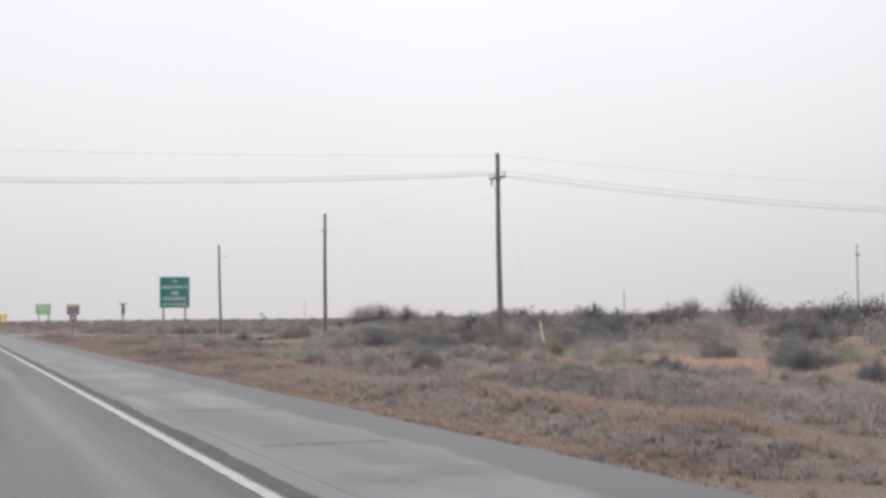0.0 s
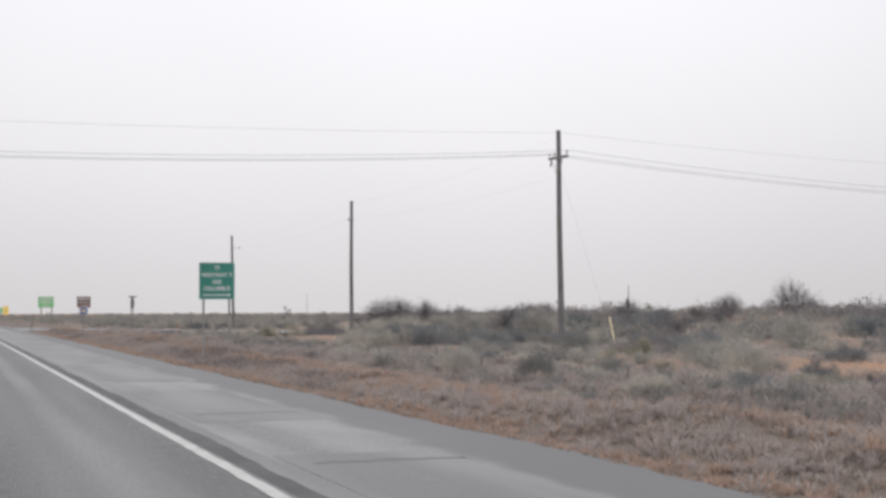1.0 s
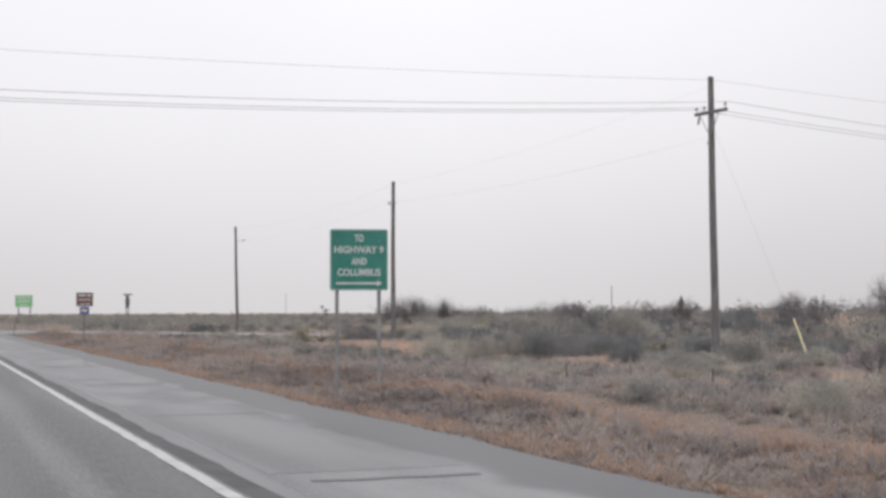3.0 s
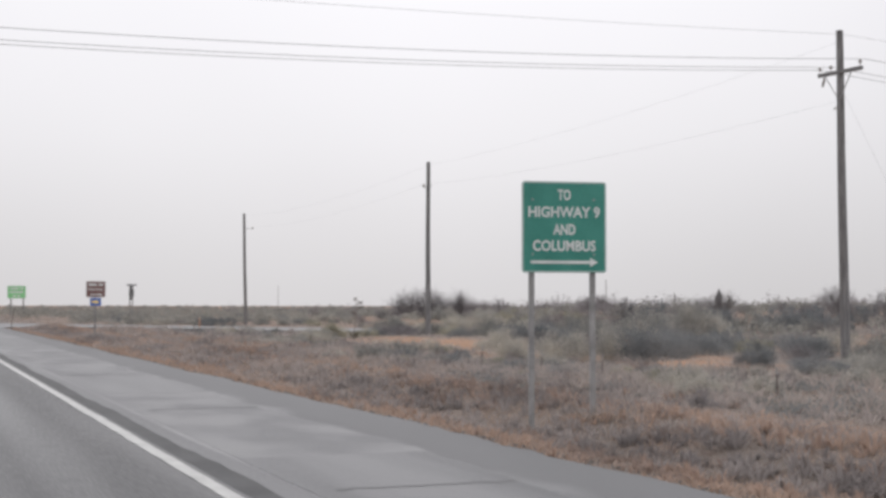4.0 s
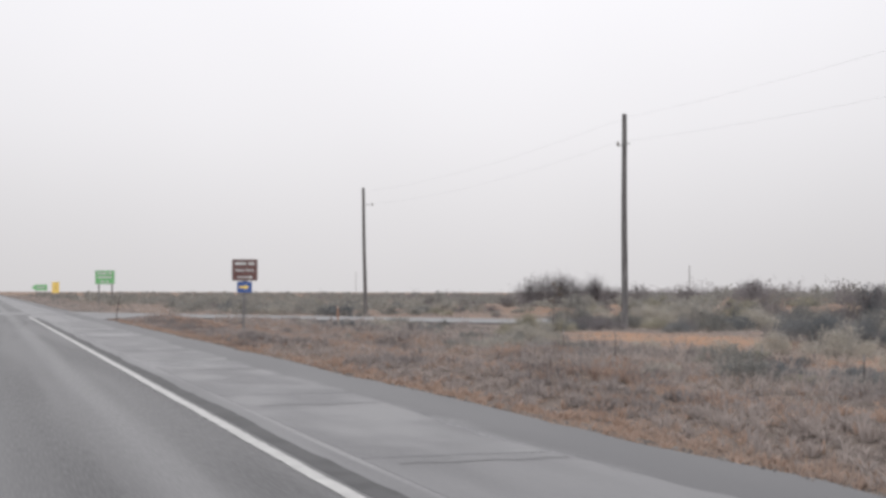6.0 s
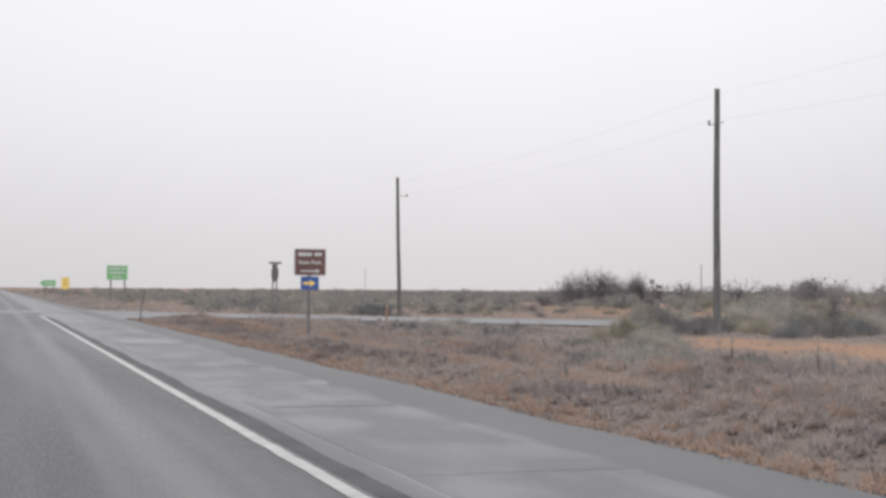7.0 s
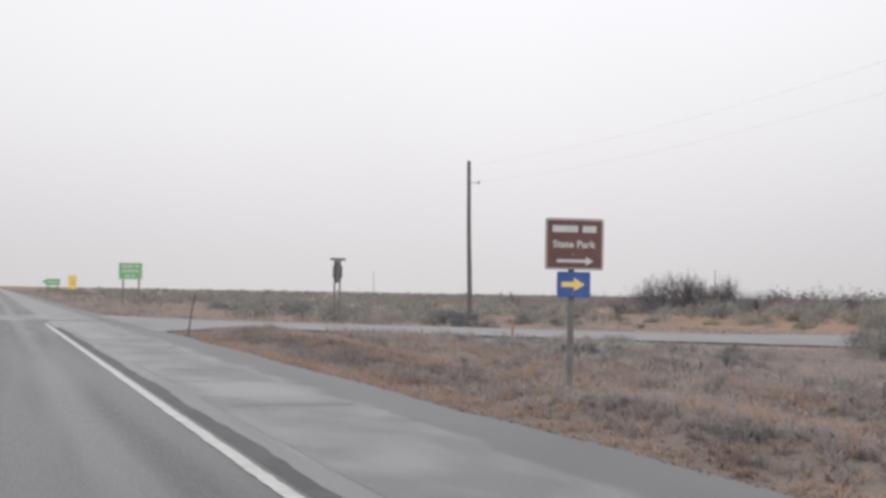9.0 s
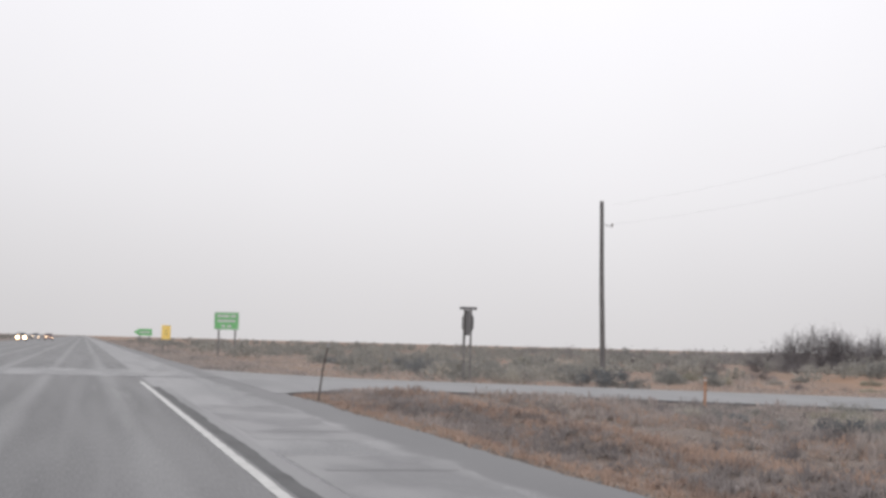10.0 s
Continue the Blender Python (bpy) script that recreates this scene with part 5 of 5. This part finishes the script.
scrub("scrub", spots_in(750, 50, 320, lambda y: (36, 60 + 0.62 * y), 0.6, 1.25), M_FAR, "grey-green and brown desert scrub covering the plain")
variants = [leaf_cloud(far_rng, 330, 1.3, 1.2, 0.115, 26, 0.17, 0.6, 0.07) for _ in range(6)]
scrub("scrub", spots_in(620, 60, 320, lambda y: (56, 78 + 0.60 * y), 1.1, 2.0), M_DARK, "dark brown mesquite scrub along the horizon")
variants = [leaf_cloud(far_rng, 165, 1.3, 1.15, 0.22, 22, 0.28, 0.3, 0.14) for _ in range(6)]
scrub("scrub", spots_in(1150, 136, 520, lambda y: (9, 40 + 0.5 * y), 0.5, 1.3), M_FAR, "grey-green and brown desert scrub covering the plain")
variants = [leaf_cloud(far_rng, 75, 1.3, 1.15, 0.34, 18, 0.28, 0.3, 0.14) for _ in range(6)]
scrub("scrub", spots_in(700, 320, 1100, lambda y: (14, 0.8 * y), 0.9, 1.7), M_FAR, "hazy low scrub on the far plain")
scrub("scrub", spots_in(420, 140, 900, lambda y: (-130, -19), 0.6, 1.2), M_FAR, "hazy low scrub on the far plain")


# ---- dry grass ----
def grass(name, count, x0, x1, y0, y1, h0, h1, blades, mat, label, power=1.0, width=0.009):
    rng = np.random.RandomState(count % 997)
    x = x0 + (x1 - x0) * rng.uniform(0, 1, count) ** power
    y = rng.uniform(y0, y1, count)
    patch = swell(x * 3.1 + 7, y * 2.3) + rng.normal(0, 0.5, count)
    yn, yf, _, _ = side_edges(x)
    keep = (patch > -0.55 - 1.8 * smooth(10, 5, x)) & ~((y > yn - 0.3) & (y < yf + 0.3))
    x, y = x[keep], y[keep]
    z = land(x, y)
    n = len(x)
    h = rng.uniform(h0, h1, n) * (0.75 + 0.35 * np.clip(swell(y * 1.7, x * 2.1), -1, 1))
    vs = []
    for _ in range(blades):
        a = rng.uniform(0, 2 * np.pi, n)
        lean = rng.uniform(0.3, 1.3, n) * h
        ox, oy = rng.normal(0, 0.05, n), rng.normal(0, 0.05, n)
        hh = h * rng.uniform(0.6, 1.1, n)
        px, py = -np.sin(a) * width, np.cos(a) * width
        root = np.stack([x + ox, y + oy, z - 0.02], 1)
        tip = root + np.stack([np.cos(a) * lean, np.sin(a) * lean, hh], 1)
        sd = np.stack([px, py, np.zeros(n)], 1)
        vs.append(np.stack([root - sd, root + sd, tip], 1))
    verts = np.concatenate(vs).reshape(-1, 3)
    return tagged(new(name, fast_mesh(name, verts, np.arange(len(verts)).reshape(-1, 3), mat)), label, "grass", kind="stuff")


def tufts(name, x, y, h, blades, mat, label, width=0.011, seed=1):
    """Bunches of arching blades, each bunch rooted at x, y and about h high."""
    rng = np.random.RandomState(seed)
    yn, yf, _, _ = side_edges(x)
    keep = (x > 3.22) & ~((y > yn - 0.4) & (y < yf + 0.4))
    x, y, h = x[keep], y[keep], h[keep]
    x, y, h = np.repeat(x, blades), np.repeat(y, blades), np.repeat(h, blades)
    n = len(x)
    z = np.repeat(land(x[::blades], y[::blades]), blades) - 0.03
    a = rng.uniform(0, 2 * np.pi, n)
    out = rng.uniform(0.1, 1.0, n) ** 0.8
    hh = h * rng.uniform(0.6, 1.1, n) * (1.05 - 0.45 * out)
    reach = h * 0.95 * out
    root = np.stack([x + np.cos(a) * h * 0.22 * out, y + np.sin(a) * h * 0.22 * out, z], 1)
    way = np.stack([np.cos(a), np.sin(a), np.zeros(n)], 1)
    up = np.array([0.0, 0.0, 1.0])
    mid = root + way * (reach * 0.38)[:, None] + up * (hh * 0.68)[:, None]
    tip = root + way * reach[:, None] + up * hh[:, None]
    sd = np.stack([-np.sin(a), np.cos(a), np.zeros(n)], 1) * width
    verts = np.stack([root - sd * 0.8, root + sd * 0.8, mid + sd, mid - sd, tip], 1).reshape(-1, 3)
    i = np.arange(n)[:, None] * 5
    faces = np.concatenate([i + np.array([[0, 1, 2]]), i + np.array([[0, 2, 3]]), i + np.array([[3, 2, 4]])])
    return tagged(new(name, fast_mesh(name, verts, faces, mat)), label, "grass", kind="stuff")


def band(rng, n, rows, y0=3, y1=120):
    """Spots along the verge: rows of (share, middle x, spread), each wandering a little, thick in some stretches and thin in others."""
    share = np.array([r[0] for r in rows])
    which = rng.choice(len(rows), n, p=share / share.sum())
    y = rng.uniform(y0, y1, n)
    mid, wide = np.array([r[1] for r in rows])[which], np.array([r[2] for r in rows])[which]
    x = mid + 0.3 * swell(y * 0.8, y * 0.5) + rng.normal(0, 1, n) * wide
    lush = swell(x * 5.5 + 4 * which, y * 2.6) + rng.normal(0, 0.4, n) > -0.65
    off_track = np.abs(x - 8.5 - 0.25 * swell(y, y * 0.3)) > 0.4
    return x[lush & off_track], y[lush & off_track]


grass("dry_grass", 98000, 3.25, 8.6, 2, 119, 0.04, 0.12, 3, M_GRASS, "short brown dry grass on the road verge", 1.25, 0.008)
grass("dry_grass", 42000, 5.2, 16, 2, 119, 0.05, 0.18, 3, M_GRASS_GREY, "grey weathered grass and weeds on the verge", 1.0, 0.009)
grass("dry_grass", 26000, 13, 45, 20, 119, 0.10, 0.32, 5, M_GRASS_GREY, "grey weathered grass between desert shrubs", 1.2, 0.010)
grass("dry_grass", 20000, 3.4, 40, 129, 240, 0.15, 0.42, 5, M_GRASS_GREY, "grey-brown dry grass beyond the side road", 1.3, 0.014)
grass("dry_grass", 9000, 3.4, 60, 240, 480, 0.2, 0.5, 5, M_GRASS_GREY, "grey-brown dry grass far along the road", 1.3, 0.03)
tuft_rng = np.random.RandomState(61)
tx, ty = band(tuft_rng, 10000, ((0.4, 3.75, 0.3), (0.35, 5.9, 0.4), (0.25, 7.4, 0.5), (0.2, 10.2, 0.9)))
tufts("bunchgrass", tx, ty, tuft_rng.uniform(0.09, 0.24, len(tx)) * (0.7 + 0.4 * smooth(3.6, 5, tx)), 15, M_RUST, "rust-brown bunches of dry grass on the road verge", 0.009, 1)
tx, ty = band(tuft_rng, 8500, ((0.5, 4.8, 0.45), (0.35, 6.8, 0.5), (0.15, 10.0, 1.2)))
tufts("bunchgrass", tx, ty, tuft_rng.uniform(0.09, 0.25, len(tx)), 15, M_MAUVE, "dull mauve-brown bunches of dead weeds on the verge", 0.010, 2)
tx, ty = band(tuft_rng, 5200, ((0.4, 10.2, 1.0), (0.35, 12.0, 1.4), (0.25, 15.0, 1.8)))
th = tuft_rng.uniform(0.16, 0.4, len(tx))
tufts("bunchgrass", tx[::2], ty[::2], th[::2], 14, M_GRASS_GREY, "grey bunches of weathered grass between low shrubs", 0.013, 3)
tufts("bunchgrass", tx[1::2], ty[1::2], th[1::2], 14, M_MAUVE, "dull mauve-brown bunches of dead weeds between low shrubs", 0.013, 4)
variants = [leaf_cloud(far_rng, 190, 1.3, 0.8, 0.16, 9, 0.16, 0.7, 0.2) for _ in range(6)]
wx, wy = band(far_rng, 1800, ((0.2, 4.9, 0.4), (0.25, 6.8, 0.6), (0.35, 10.0, 1.0), (0.3, 12.8, 1.6)))
weeds = [(x, y, far_rng.uniform(0.22, 0.5) * (0.7 if x < 5.6 else 1.0), far_rng.uniform(0.6, 1.0)) for x, y in zip(wx, wy) if x > 4 and y < (117 if x < 6 else 113)]
far_side = [w for w in weeds if w[0] > (8.0 if w[1] < 62 else 11.5)]
verge_side = [w for w in weeds if w[0] <= (8.0 if w[1] < 62 else 11.5)]
scrub("weeds", verge_side[::2], M_MAUVE, "low mauve-brown weeds scattered through the verge grass")
scrub("weeds", verge_side[1::2], M_RUST, "low rust-brown weeds scattered through the verge grass")
scrub("weeds", [w for k, w in enumerate(far_side) if k % 4 > 1], M_SAGE, "low grey-green weeds scattered through the verge grass")
scrub("weeds", far_side[1::4], M_MAUVE, "low mauve-brown weeds between desert shrubs")
scrub("weeds", far_side[::4], M_SALT, "low dark bluish weeds scattered through the verge grass")

# ---- gravel along the shoulder's broken edge ----
stone_rng = np.random.RandomState(19)
count = 5200
gx0 = 3.2 + np.abs(stone_rng.normal(0, 0.3, count)) + 0.02
gy0 = stone_rng.uniform(3, 112, count)
cube = np.array([(-1, -1, -1), (1, -1, -1), (1, 1, -1), (-1, 1, -1), (-0.7, -0.7, 1), (0.7, -0.7, 1), (0.7, 0.7, 1), (-0.7, 0.7, 1)], float)
sides = np.array([(0, 1, 5, 4), (1, 2, 6, 5), (2, 3, 7, 6), (3, 0, 4, 7), (4, 5, 6, 7)])
size = stone_rng.uniform(0.005, 0.016, (count, 1, 1)) * stone_rng.uniform(0.6, 1.3, (count, 8, 3))
stones = cube[None] * size * np.array([1.2, 1.0, 0.7])
turn = stone_rng.uniform(0, 6.28, count)[:, None]
stones = np.stack([stones[..., 0] * np.cos(turn) - stones[..., 1] * np.sin(turn), stones[..., 0] * np.sin(turn) + stones[..., 1] * np.cos(turn), stones[..., 2]], -1)
stones += np.stack([gx0, gy0, np.where(gx0 < 3.26, 0.002, land(gx0, gy0) + 0.004)], -1)[:, None]
faces = (np.arange(count)[:, None, None] * 8 + sides[None]).reshape(-1, 4)
tagged(new("gravel", fast_mesh("gravel", stones.reshape(-1, 3), faces, M_STONE)), "loose grey gravel along the broken edge of the shoulder", "gravel", kind="stuff")
